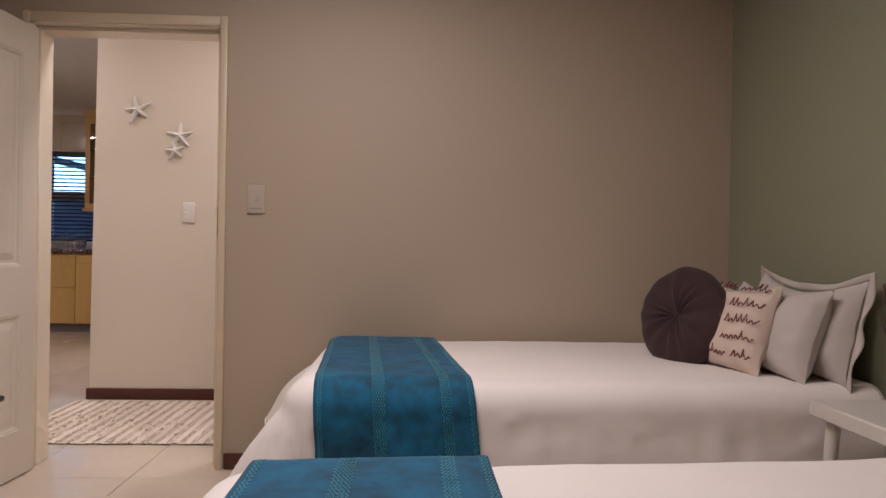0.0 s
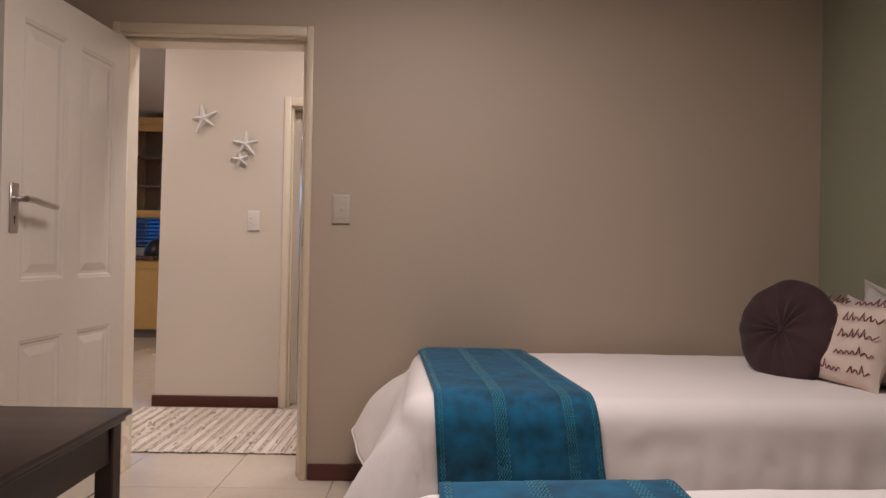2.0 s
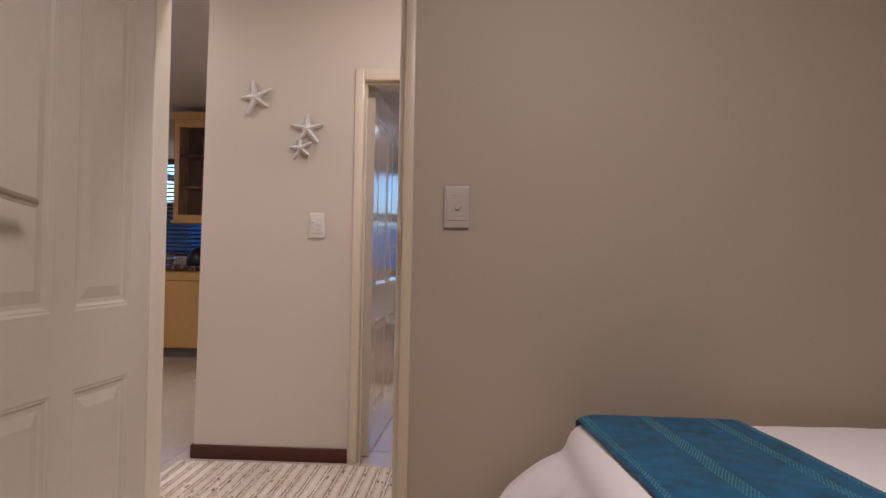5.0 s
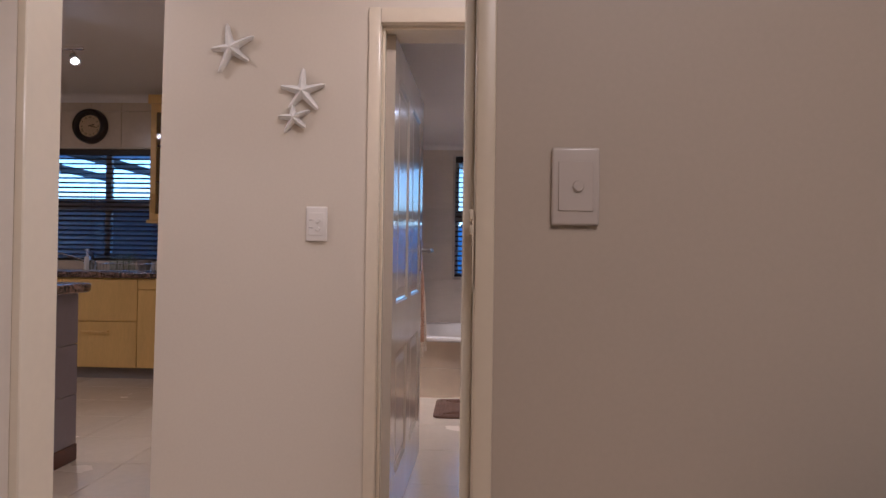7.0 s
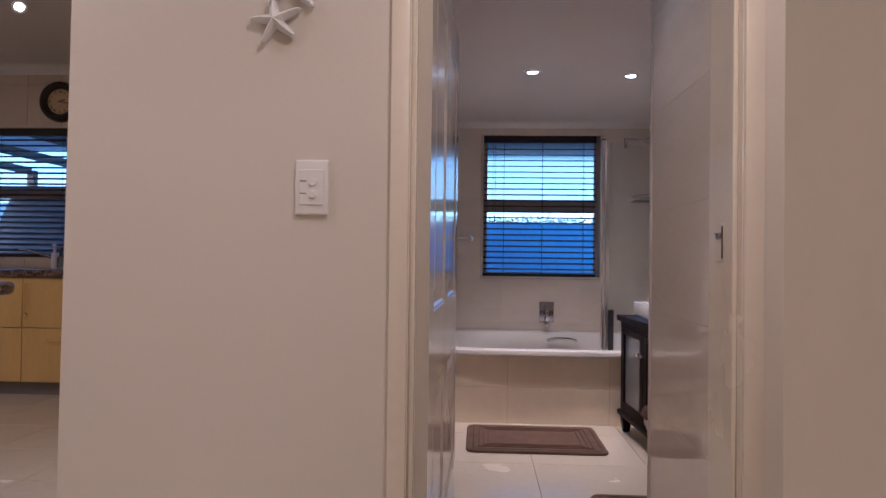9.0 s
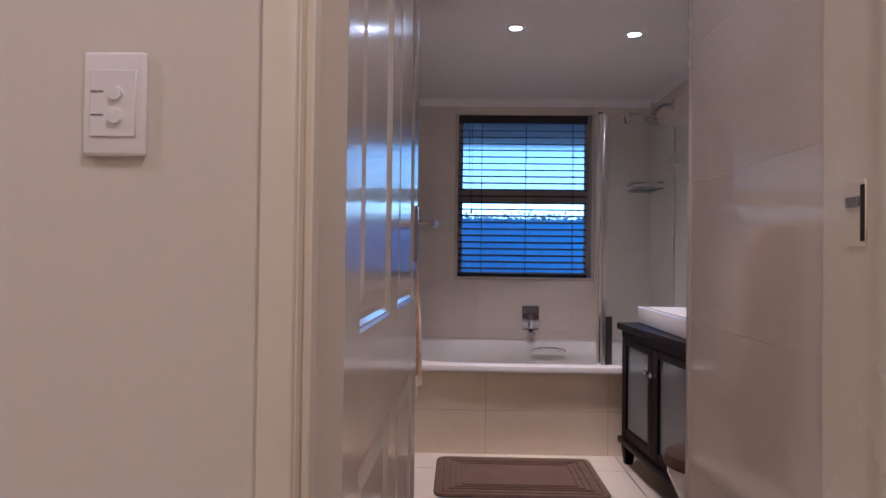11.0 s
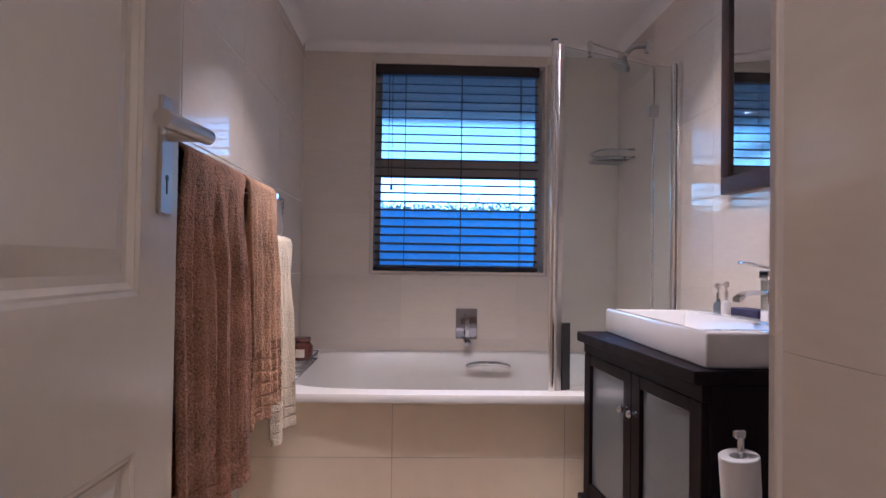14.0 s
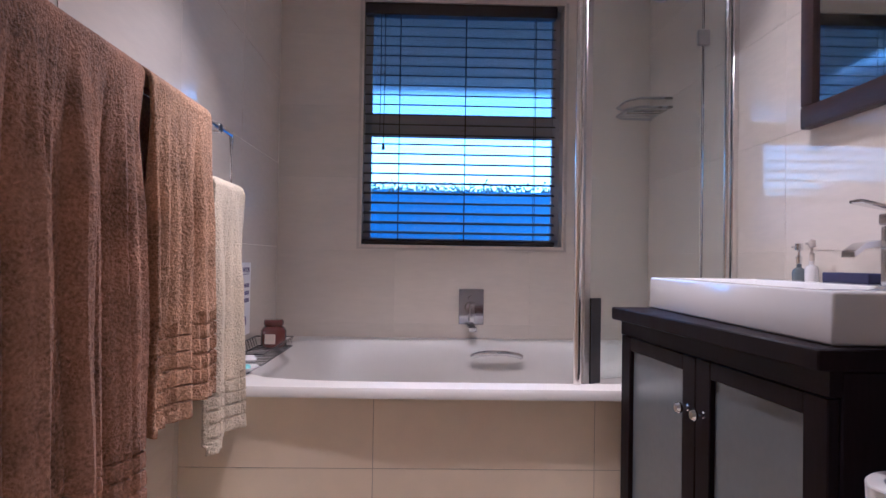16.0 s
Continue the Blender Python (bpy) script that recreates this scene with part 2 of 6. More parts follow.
M_LEAF = mat("creeper_leaf", (0.18, 0.26, 0.22), 0.6, vary=0.4, big=5, fine=30, bump=0.1, island=0.4)
M_ROOF = mat("white_roof_sheet", (0.70, 0.70, 0.70), 0.5, vary=0.06, bump=0.05)
M_EAVE = mat("cream_eave_board", (0.78, 0.66, 0.54), 0.7, vary=0.06, bump=0.05)
M_BEAM = mat("patio_timber", (0.12, 0.09, 0.07), 0.7, vary=0.2, bump=0.1)


# ---- building helpers ----
INV = {}


def thing(name, label="", category="", group="", kind="", at=None, m=None):
    """An empty at the thing's base. Parts are in world metres when at is given, else in its own frame."""
    ob = new(name)
    ob.empty_display_size = 0.05
    if at is not None:
        ob.matrix_basis = Matrix.Translation(at)
        INV[ob] = Matrix.Translation(at).inverted()
    elif m is not None:
        ob.matrix_basis = m
    return tagged(ob, label, category, group, kind)


def done(bm, name, smooth=True):
    me = bpy.data.meshes.new(name)
    bmesh.ops.recalc_face_normals(bm, faces=bm.faces)
    bm.to_mesh(me)
    bm.free()
    if smooth:
        me.shade_smooth()
        me.set_sharp_from_angle(angle=radians(38))
    return me


def part(name, bm, material, parent=None, label="", kind="", smooth=True):
    me = bm if isinstance(bm, bpy.types.Mesh) else done(bm, name, smooth)
    if not me.materials:
        me.materials.append(material)
    ob = new(name, me)
    if parent is not None:
        ob.parent = parent
        ob.matrix_parent_inverse = INV.get(parent, Matrix.Identity(4))
    return tagged(ob, label, kind=kind)


def solo(name, bm, material, label="", category="", group="", kind="", smooth=True):
    return tagged(part(name, bm, material, None, "", "", smooth), label, category, group, kind)


def B():
    return bmesh.new()


def box(bm, x0, y0, z0, x1, y1, z1, r=0.0, seg=1):
    x0, x1 = min(x0, x1), max(x0, x1)
    y0, y1 = min(y0, y1), max(y0, y1)
    z0, z1 = min(z0, z1), max(z0, z1)
    m = Matrix.Translation(((x0 + x1) / 2, (y0 + y1) / 2, (z0 + z1) / 2)) @ Matrix.Diagonal((x1 - x0, y1 - y0, z1 - z0, 1))
    vs = bmesh.ops.create_cube(bm, size=1, matrix=m)["verts"]
    if r > 0:
        es = list({e for v in vs for e in v.link_edges})
        bmesh.ops.bevel(bm, geom=es, offset=min(r, 0.45 * min(x1 - x0, y1 - y0, z1 - z0)), segments=seg, affect="EDGES", profile=0.5)
    return bm


def bx(x0, y0, z0, x1, y1, z1, r=0.0, seg=1):
    return box(B(), x0, y0, z0, x1, y1, z1, r, seg)


def cyl(bm, p, q, r, r2=None, seg=20, caps=True):
    p, q = Vector(p), Vector(q)
    d = q - p
    m = Matrix.Translation((p + q) / 2) @ d.to_track_quat("Z", "Y").to_matrix().to_4x4()
    bmesh.ops.create_cone(bm, cap_ends=caps, segments=seg, radius1=r, radius2=r if r2 is None else r2, depth=d.length, matrix=m)
    return bm


def lathe(bm, profile, cx, cy, cz, seg=28, axis="z"):
    """Turns (radius, height) pairs about an axis."""
    rings = []
    for r, h in profile:
        ring = []
        for i in range(seg):
            a = 2 * math.pi * i / seg
            u, v = r * math.cos(a), r * math.sin(a)
            co = {"z": (cx + u, cy + v, cz + h), "y": (cx + u, cy + h, cz + v), "x": (cx + h, cy + u, cz + v)}[axis]
            ring.append(bm.verts.new(co))
        rings.append(ring)
    for a, b in zip(rings, rings[1:]):
        for i in range(seg):
            j = (i + 1) % seg
            bm.faces.new((a[i], a[j], b[j], b[i]))
    if profile[0][0] > 1e-6:
        bm.faces.new(rings[0])
    if profile[-1][0] > 1e-6:
        bm.faces.new(rings[-1])
    bmesh.ops.remove_doubles(bm, verts=bm.verts, dist=1e-6)
    return bm


def tube(bm, pts, r, seg=8, closed=False):
    """A round rod through points."""
    pts = [Vector(p) for p in pts]
    n = len(pts)
    rings = []
    for i, p in enumerate(pts):
        a = pts[(i - 1) % n] if closed or i > 0 else p
        b = pts[(i + 1) % n] if closed or i < n - 1 else p
        d = (b - a).normalized()
        up = Vector((0, 0, 1)) if abs(d.z) < 0.9 else Vector((1, 0, 0))
        s = d.cross(up).normalized()
        t = s.cross(d).normalized()
        rings.append([bm.verts.new(p + r * (math.cos(2 * math.pi * k / seg) * s + math.sin(2 * math.pi * k / seg) * t)) for k in range(seg)])
    pairs = list(zip(rings, rings[1:])) + ([(rings[-1], rings[0])] if closed else [])
    for a, b in pairs:
        for k in range(seg):
            j = (k + 1) % seg
            bm.faces.new((a[k], a[j], b[j], b[k]))
    if not closed:
        bm.faces.new(rings[0])
        bm.faces.new(rings[-1][::-1])
    return bm


def arc(c, r, a0, a1, n, plane="xz"):
    out = []
    for i in range(n + 1):
        a = radians(a0 + (a1 - a0) * i / n)
        u, v = r * math.cos(a), r * math.sin(a)
        out.append({"xz": (c[0] + u, c[1], c[2] + v), "xy": (c[0] + u, c[1] + v, c[2]), "yz": (c[0], c[1] + u, c[2] + v)}[plane])
    return out


def grid(bm, f, nu, nv, closed_u=False):
    """A sheet of quads, f(u, v) with u, v in 0..1."""
    vs = [[bm.verts.new(f(i / nu, j / nv)) for j in range(nv + 1)] for i in range(nu + (0 if closed_u else 1))]
    k = len(vs)
    for i in range(nu):
        for j in range(nv):
            a, b = vs[i % k], vs[(i + 1) % k]
            bm.faces.new((a[j], b[j], b[j + 1], a[j + 1]))
    return bm


def thick(ob, t, offset=-1):
    md = ob.modifiers.new("thickness", "SOLIDIFY")
    md.thickness, md.offset = t, offset
    return ob


def lettering(text, size, m, material, parent, name="lettering", align="CENTER"):
    cu = bpy.data.curves.new(name, "FONT")
    cu.body, cu.size, cu.align_x, cu.extrude = text, size, align, 0.0006
    tmp = bpy.data.objects.new(name, cu)
    scene.collection.objects.link(tmp)
    me = bpy.data.meshes.new_from_object(tmp.evaluated_get(bpy.context.evaluated_depsgraph_get()))
    bpy.data.objects.remove(tmp)
    bpy.data.curves.remove(cu)
    me.transform(m)
    me.materials.clear()
    return part(name, me, material, parent)


# ---- the large structure ----
H = 2.66          # ceiling of bedroom, hall and kitchen
HB = 2.235        # bathroom ceiling
XL, XR = -0.56, 1.25      # bathroom side walls
YW = 5.51         # bathroom window wall
YS = 1.40         # hall side of the bathroom door wall
DZ = 2.03         # door head


def wall(name, boxes, material):
    bm = B()
    for b in boxes:
        box(bm, *b)
    return solo(name, bm, material, kind="structure", smooth=False)


# bedroom: door wall (door opening x -0.80..0.02)
wall("wall_bedroom_door", [(-2.2, 0, 0, -0.854, 0.15, H), (0.022, 0, 0, 2.42, 0.15, H), (-0.854, 0, 2.05, 0.022, 0.15, H)], M_WALL)
wall("wall_bedroom_head", [(2.42, -4.2, 0, 2.57, 0.15, H)], M_GREEN)
wall("wall_bedroom_back", [(-2.2, -4.35, 0, 2.57, -4.2, H)], M_WALL)
wall("wall_bedroom_side", [(-2.35, -4.35, 0, -2.2, 0.15, H)], M_WALL)
# hall and kitchen shell
hall_wall = wall("wall_hall_bathroom", [(-1.224, YS, 0, -0.370, YS + 0.22, H), (0.459, YS, 0, 1.40, YS + 0.22, H), (-0.370, YS, 2.035, 0.459, YS + 0.22, H)], M_HALL)
for v in hall_wall.data.vertices:      # its free end is a little out of plumb
    if v.co.x < -1.2:
        v.co.x += 0.0125 * v.co.z
wall("wall_hall_end", [(1.40, 0.15, 0, 1.52, 1.62, H)], M_HALL)
wall("wall_hall_living", [(-6.5, 0.0, 0, -2.35, 0.15, H)], M_HALL)
wall("wall_kitchen_side", [(-6.65, 0.0, 0, -6.5, 5.45, H)], M_HALL)
wall("wall_kitchen_bathroom", [(-0.86, YS + 0.22, 0, -0.70, 5.66, H)], M_HALL)
# kitchen window wall: opening x -4.54..-2.60, z 1.02..2.14
KX0, KX1, KZ0, KZ1, KY = -4.54, -2.45, 1.03, 2.145, 5.29
wall("wall_kitchen_window", [(-6.65, KY + 0.01, 0, KX0, KY + 0.22, H), (KX1, KY + 0.01, 0, -0.86, KY + 0.22, H),
                             (KX0, KY + 0.01, 0, KX1, KY + 0.22, KZ0), (KX0, KY + 0.01, KZ1, KX1, KY + 0.22, H)], M_HALL)
# bathroom
wall("wall_bathroom_towel", [(-0.70, YS + 0.22, 0, XL - 0.002, YW + 0.16, H)], M_TGROUT)
wall("wall_bathroom_basin", [(XR + 0.002, 2.28, 0, XR + 0.16, YW + 0.16, H)], M_TGROUT)
wall("wall_bathroom_nib", [(0.449, YS + 0.22, 0, 1.40, 2.276, H)], M_TGROUT)
WX0, WX1, WZ0, WZ1 = -0.165, 0.835, 0.918, 2.13
wall("wall_bathroom_window", [(XL - 0.002, YW + 0.002, 0, WX0, YW + 0.17, H), (WX1, YW + 0.002, 0, XR + 0.002, YW + 0.17, H),
                              (WX0, YW + 0.002, 0, WX1, YW + 0.17, WZ0), (WX0, YW + 0.002, WZ1, WX1, YW + 0.17, H)], M_TGROUT)
# ceilings
solo("ceiling_bedroom", bx(-2.35, -4.35, H, 2.57, 0.15, H + 0.1), M_CEIL, kind="structure", smooth=False)
solo("ceiling_hall", bx(-6.65, 0.15, H, 1.52, YS + 0.22, H + 0.1), M_CEIL, kind="structure", smooth=False)
solo("ceiling_kitchen", bx(-6.65, YS + 0.22, H, -0.70, 5.66, H + 0.1), M_CEIL, kind="structure", smooth=False)
solo("ceiling_bathroom", bx(-0.70, YS + 0.22, HB, 1.41, 5.68, HB + 0.08), M_CEIL, kind="structure", smooth=False)

# floors: a grout bed with tiles laid on it
floor_main = solo("floor_bedroom_hall_kitchen", bx(-6.65, -4.35, -0.12, 2.57, 5.6, -0.009), M_GROUT, kind="structure", smooth=False)
floor_bath = solo("floor_bathroom", bx(-0.70, YS + 0.225, -0.0085, 1.40, 5.68, -0.006), M_GROUT, kind="structure", smooth=False)


def cove(name, x0, y0, x1, y1, side, zt, size):
    """A coved cornice along a wall; side points into the room."""
    bm = B()
    prof = [(0, 0), (0, -size)] + [(size * (1 - math.cos(radians(a))), -size * (1 - math.sin(radians(a)))) for a in range(0, 91, 15)] + [(size, 0)]
    vs = []
    for ex, ey in ((x0, y0), (x1, y1)):
        vs.append([bm.verts.new((ex + side[0] * p, ey + side[1] * p, zt + q)) for p, q in prof])
    for i in range(len(prof)):
        j = (i + 1) % len(prof)
        bm.faces.new((vs[0][i], vs[0][j], vs[1][j], vs[1][i]))
    bm.faces.new(vs[0])
    bm.faces.new(vs[1][::-1])
    bmesh.ops.remove_doubles(bm, verts=bm.verts, dist=1e-5)
    return solo(name, bm, M_CEIL, kind="structure")


cove("cornice_kitchen", -6.5, KY, -0.86, KY, (0, -1), H, 0.075)
cove("cornice_bathroom_window", XL, YW, XR, YW, (0, -1), HB - 0.001, 0.055)
cove("cornice_bathroom_towel", XL, YS + 0.22, XL, YW - 0.055, (1, 0), HB - 0.001, 0.05)
cove("cornice_bathroom_basin", XR, 2.28, XR, YW - 0.055, (-1, 0), HB - 0.001, 0.05)


def skirting(name, x0, y0, x1, y1):
    return solo(name, bx(x0, y0, 0.0, x1, y1, 0.075, 0.004), M_SKIRT, kind="structure")


skirting("baseboard_bedroom_1", 0.05, -0.014, 2.42, 0.0)
skirting("baseboard_bedroom_2", -2.2, -0.014, -0.90, 0.0)
skirting("baseboard_hall_1", -1.238, YS - 0.014, -0.403, YS)
skirting("baseboard_hall_2", 0.52, YS - 0.014, 1.40, YS)
skirting("baseboard_star_wall_end", -1.238, YS, -1.224, YS + 0.22)


def door_frame(name, x0, x1, y0, y1, zt, rebate_y, rebate_side, proud=0.012, deep=0.045, case=0.046, casing=None):
    """A painted frame round the clear opening x0..x1 in the wall y0..y1, with architraves on both faces and a stop."""
    f = thing(name, kind="structure", at=((x0 + x1) / 2, y0, 0))
    for nm, a, b in (("jamb", x0 - 0.022, x0), ("jamb", x1, x1 + 0.022)):
        part(nm, bx(a, y0 - 0.006, 0, b, y1 + 0.006, zt + 0.02, 0.002), M_GLOSS, f)
    part("head", bx(x0, y0 - 0.006, zt, x1, y1 + 0.006, zt + 0.02, 0.002), M_GLOSS, f)
    sy = (rebate_y, rebate_y + rebate_side * deep)
    for a, b in ((x0, x0 + proud), (x1 - proud, x1)):
        part("stop", bx(a, sy[0], 0, b, sy[1], zt, 0.003), M_GLOSS, f)
    part("stop", bx(x0 + proud, sy[0], zt - proud, x1 - proud, sy[1], zt, 0.003), M_GLOSS, f)
    for ya, yb in ((y0 - 0.018, y0), (y1, y1 + 0.018)):
        for a, b in ((x0 - 0.002 - case, x0 - 0.002), (x1 + 0.002, x1 + 0.002 + case)):
            bm = bx(a, ya, 0, b, yb, zt + case + 0.018, 0.005, 2)
            part("architrave", bm, casing or M_GLOSS, f)
        part("architrave", bx(x0 - 0.002, ya + 0.001, zt + 0.004, x1 + 0.002, yb - 0.001, zt + case + 0.016, 0.005, 2), casing or M_GLOSS, f)
    return f


frame1 = door_frame("door_frame_1", -0.844, 0.008, 0.0, 0.15, DZ + 0.012, 0.040, 1, 0.020, 0.110, 0.034, M_CASE)
frame2 = door_frame("door_frame_2", -0.348, 0.437, YS, YS + 0.22, 2.015, YS + 0.020, 1)
# strike plates and their pockets
part("strike_plate", bx(0.0055, -0.0195, 1.078, 0.0082, 0.034, 1.205, 0.001), M_CASE, frame1, "painted-over strike plate")
part("strike_pocket", bx(0.0048, -0.006, 1.100, 0.0060, 0.022, 1.190), M_POCKET, frame1, "brown latch pocket")
part("strike_lip", bx(0.0020, -0.0215, 1.168, 0.0075, -0.007, 1.184, 0.001), M_CASE, frame1)
part("strike_lip", bx(0.0, -0.0215, 1.194, 0.0075, 0.010, 1.212, 0.002), M_CASE, frame1)
part("strike_plate", bx(0.4348, YS + 0.112, 1.078, 0.437, YS + 0.160, 1.175, 0.001), M_GLOSS, frame2, "painted strike plate")
part("strike_pocket", bx(0.4340, YS + 0.114, 1.086, 0.4352, YS + 0.124, 1.168), M_DARK, frame2, "dark latch pocket")
part("strike_lip", bx(0.431, YS + 0.126, 1.137, 0.437, YS + 0.158, 1.152, 0.001), M_STEEL, frame2)


# ---- doors ----
def frustum(bm, x0, z0, x1, z1, ys, margin):
    """A raised field: steps (inset, y) from the edge inwards."""
    prev = None
    for inset, y in ys:
        ring = [bm.verts.new(c) for c in ((x0 + inset, y, z0 + inset), (x1 - inset, y, z0 + inset), (x1 - inset, y, z1 - inset), (x0 + inset, y, z1 - inset))]
        if prev:
            for i in range(4):
                j = (i + 1) % 4
                bm.faces.new((prev[i], prev[j], ring[j], ring[i]))
        prev = ring
    bm.faces.new(prev)


def lever(door, x, z, side, toward, droop=0.005):
    """A steel plate with a lever and a keyhole on one face of a door."""
    y0 = side * 0.02
    plate = part("handle_plate", bx(x - 0.021, y0, z - 0.108, x + 0.021, y0 + side * 0.007, z + 0.065, 0.002), M_STEEL, door, "brushed steel handle plate")
    bm = B()
    cyl(bm, (x, y0 + side * 0.004, z + 0.009), (x, y0 + side * 0.060, z + 0.009), 0.010)
    lathe(bm, [(0.0, 0.0), (0.013, 0.0), (0.013, 0.012), (0.009, 0.014)], x, y0 + side * 0.006, z + 0.009, 16, "y") if side > 0 else None
    tube(bm, [(x - toward * 0.016, y0 + side * 0.060, z + 0.009), (x + toward * 0.03, y0 + side * 0.060, z + 0.008),
              (x + toward * 0.075, y0 + side * 0.060, z + 0.008 - droop / 2), (x + toward * 0.152, y0 + side * 0.059, z + 0.008 - droop)], 0.0115, 16)
    part("lever", bm, M_STEEL, plate, "brushed steel lever")
    bm = B()
    cyl(bm, (x, y0 + side * 0.0062, z - 0.055), (x, y0 + side * 0.0078, z - 0.055), 0.0052, seg=12)
    box(bm, x - 0.0024, y0 + side * 0.0062, z - 0.078, x + 0.0024, y0 + side * 0.0078, z - 0.056)
    part("keyhole", bm, M_BLACK, plate)


def panel_door(name, width, m, label, sign, hz0, s=0.105, half=0.045, droop=0.005):
    """A moulded four-panel leaf. Hinge at the origin, leaf along +x."""
    d = thing(name, label, "door", m=m)
    t, z0, z1 = 0.02, 0.008, 2.01
    mid0, mid1 = width / 2 - half, width / 2 + half
    rails = (0.21, 0.72, 0.93, 1.87)
    bm = B()
    for a, b in ((0.0, s), (mid0, mid1), (width - s, width)):
        box(bm, a, -t, z0, b, t, z1)
    for a, b in ((s, mid0), (mid1, width - s)):
        box(bm, a, -t, z0, b, t, rails[0])
        box(bm, a, -t, rails[1], b, t, rails[2])
        box(bm, a, -t, rails[3], b, t, z1)
    bmesh.ops.remove_doubles(bm, verts=bm.verts, dist=1e-5)
    leaf = part("leaf", bm, M_DOOR, d, smooth=False)
    for a, b in ((s, mid0), (mid1, width - s)):
        for c, e in ((rails[0], rails[1]), (rails[2], rails[3])):
            bm = B()
            for sd in (1, -1):
                frustum(bm, a, c, b, e, [(-0.0004, sd * 0.0198), (0.006, sd * 0.0165), (0.010, sd * 0.0165), (0.018, sd * 0.010), (0.030, sd * 0.0095),
                                         (0.062, sd * 0.0165), (0.064, sd * 0.0165)], 0)
            part("panel", bm, M_DOOR, leaf, smooth=False)
    for hz in (0.25, 1.05, 1.82):
        bm = B()
        cyl(bm, (-0.004, sign * 0.024, hz - 0.05), (-0.004, sign * 0.024, hz + 0.05), 0.006, seg=10)
        part("hinge", bm, M_STEEL, d)
    for sd in (1, -1):
        lever(d, width - 0.06, hz0, sd, -1, droop)
    part("lock_faceplate", bx(width - 0.0005, -0.011, hz0 - 0.12, width + 0.0018, 0.011, hz0 + 0.10, 0.0005), M_STEEL, d, "steel lock faceplate")
    for lz in (hz0 - 0.07, hz0 + 0.005, hz0 + 0.04):
        part("latch_bolt", bx(width + 0.0015, -0.006, lz, width + 0.006, 0.006, lz + 0.022, 0.001), M_DARK, d)
    return d


panel_door("bedroom_door", 0.81, pose(-0.824, -0.014, 0, 0, 0, -94), "white moulded four-panel door standing open into the bedroom", -1, 1.213, droop=0.018)
panel_door("bathroom_door", 1.20, pose(-0.325, YS + 0.100, 0, 0, 0, 88.65), "glossy white moulded four-panel door open into the bathroom", 1, 1.153, 0.13, 0.075)


# ---- switches and wall ornaments ----
def switch_plate(name, x, y, z, rockers, label, plastic):
    s = thing(name, label, "light switch", at=(x, y, z))
    bm = bx(x - 0.041, y - 0.011, z - 0.067, x + 0.041, y, z + 0.067, 0.006, 3)
    body = part("cover", bm, plastic, s)
    part("insert", bx(x - 0.030, y - 0.0135, z - 0.043, x + 0.030, y - 0.0105, z + 0.043, 0.0012), plastic, s)
    for i in range(rockers):
        rz = z + 0.012 - 0.030 * i if rockers > 1 else z
        bm = B()
        cyl(bm, (x + 0.004, y - 0.0185, rz), (x + 0.004, y - 0.0125, rz), 0.0085, 0.0100, 16)
        part("button", bm, plastic, s)
        if rockers > 1:
            part("mark", bx(x - 0.028, y - 0.0142, rz + 0.002, x - 0.012, y - 0.0132, rz + 0.004), M_KICK, s)
    return s


switch_plate("light_switch", 0.182, 0.0, 1.254, 1, "white single light switch on the cream bedroom wall", M_SWITCH)
switch_plate("light_switch", -0.587, YS, 1.247, 2, "white double light switch on the pale hall wall", M_PLASTIC2)


def starfish(x, z, r, turn, lengths, bend):
    """A five-armed star with ridged arms, hung on the hall wall."""
    bm = B()
    hub = bm.verts.new((x, YS - 0.029, z))
    n = 5
    tips = []
    for i in range(n):
        a = radians(turn + 72 * i)
        L = r * lengths[i]
        ax, az = math.cos(a), math.sin(a)
        px, pz = -az, ax
        c = bend * (1 if i % 2 else -1)
        pts = []
        for k, w in ((0.30, 0.135), (0.5, 0.105), (0.75, 0.07), (0.94, 0.035)):
            cx, cz = x + L * k * ax + c * k * k * px * r, z + L * k * az + c * k * k * pz * r
            lo1 = bm.verts.new((cx + w * r * px, YS - 0.008, cz + w * r * pz))
            up = bm.verts.new((cx, YS - 0.008 - 0.019 * (1 - 0.55 * k), cz))
            lo2 = bm.verts.new((cx - w * r * px, YS - 0.008, cz - w * r * pz))
            pts.append((lo1, up, lo2))
        tip = bm.verts.new((x + L * ax + c * px * r, YS - 0.010, z + L * az + c * pz * r))
        tips.append((pts, tip))
    for i in range(n):
        pts, tip = tips[i]
        for p, q in zip(pts, pts[1:]):
            bm.faces.new((p[0], q[0], q[1], p[1]))
            bm.faces.new((p[1], q[1], q[2], p[2]))
        bm.faces.new((pts[-1][0], tip, pts[-1][1]))
        bm.faces.new((pts[-1][1], tip, pts[-1][2]))
        nxt = tips[(i + 1) % n][0]
        bm.faces.new((hub, pts[0][1], pts[0][0]))
        bm.faces.new((hub, pts[0][0], nxt[0][2]))
        bm.faces.new((hub, nxt[0][2], nxt[0][1]))
    return thick(solo("starfish", bm, M_STAR, "white plaster starfish hung on the pale hall wall", "wall ornament", "wall starfish"), 0.006, 1)


starfish(-0.930, 1.920, 0.092, 104, (1.0, 0.80, 1.12, 0.90, 1.06), 0.08)
starfish(-0.649, 1.755, 0.086, 92, (1.0, 0.98, 0.95, 1.05, 1.02), 0.06)
starfish(-0.682, 1.654, 0.060, 100, (0.95, 0.95, 1.05, 0.95, 1.1), 0.08)

# ---- bedroom ----
random.seed(4)


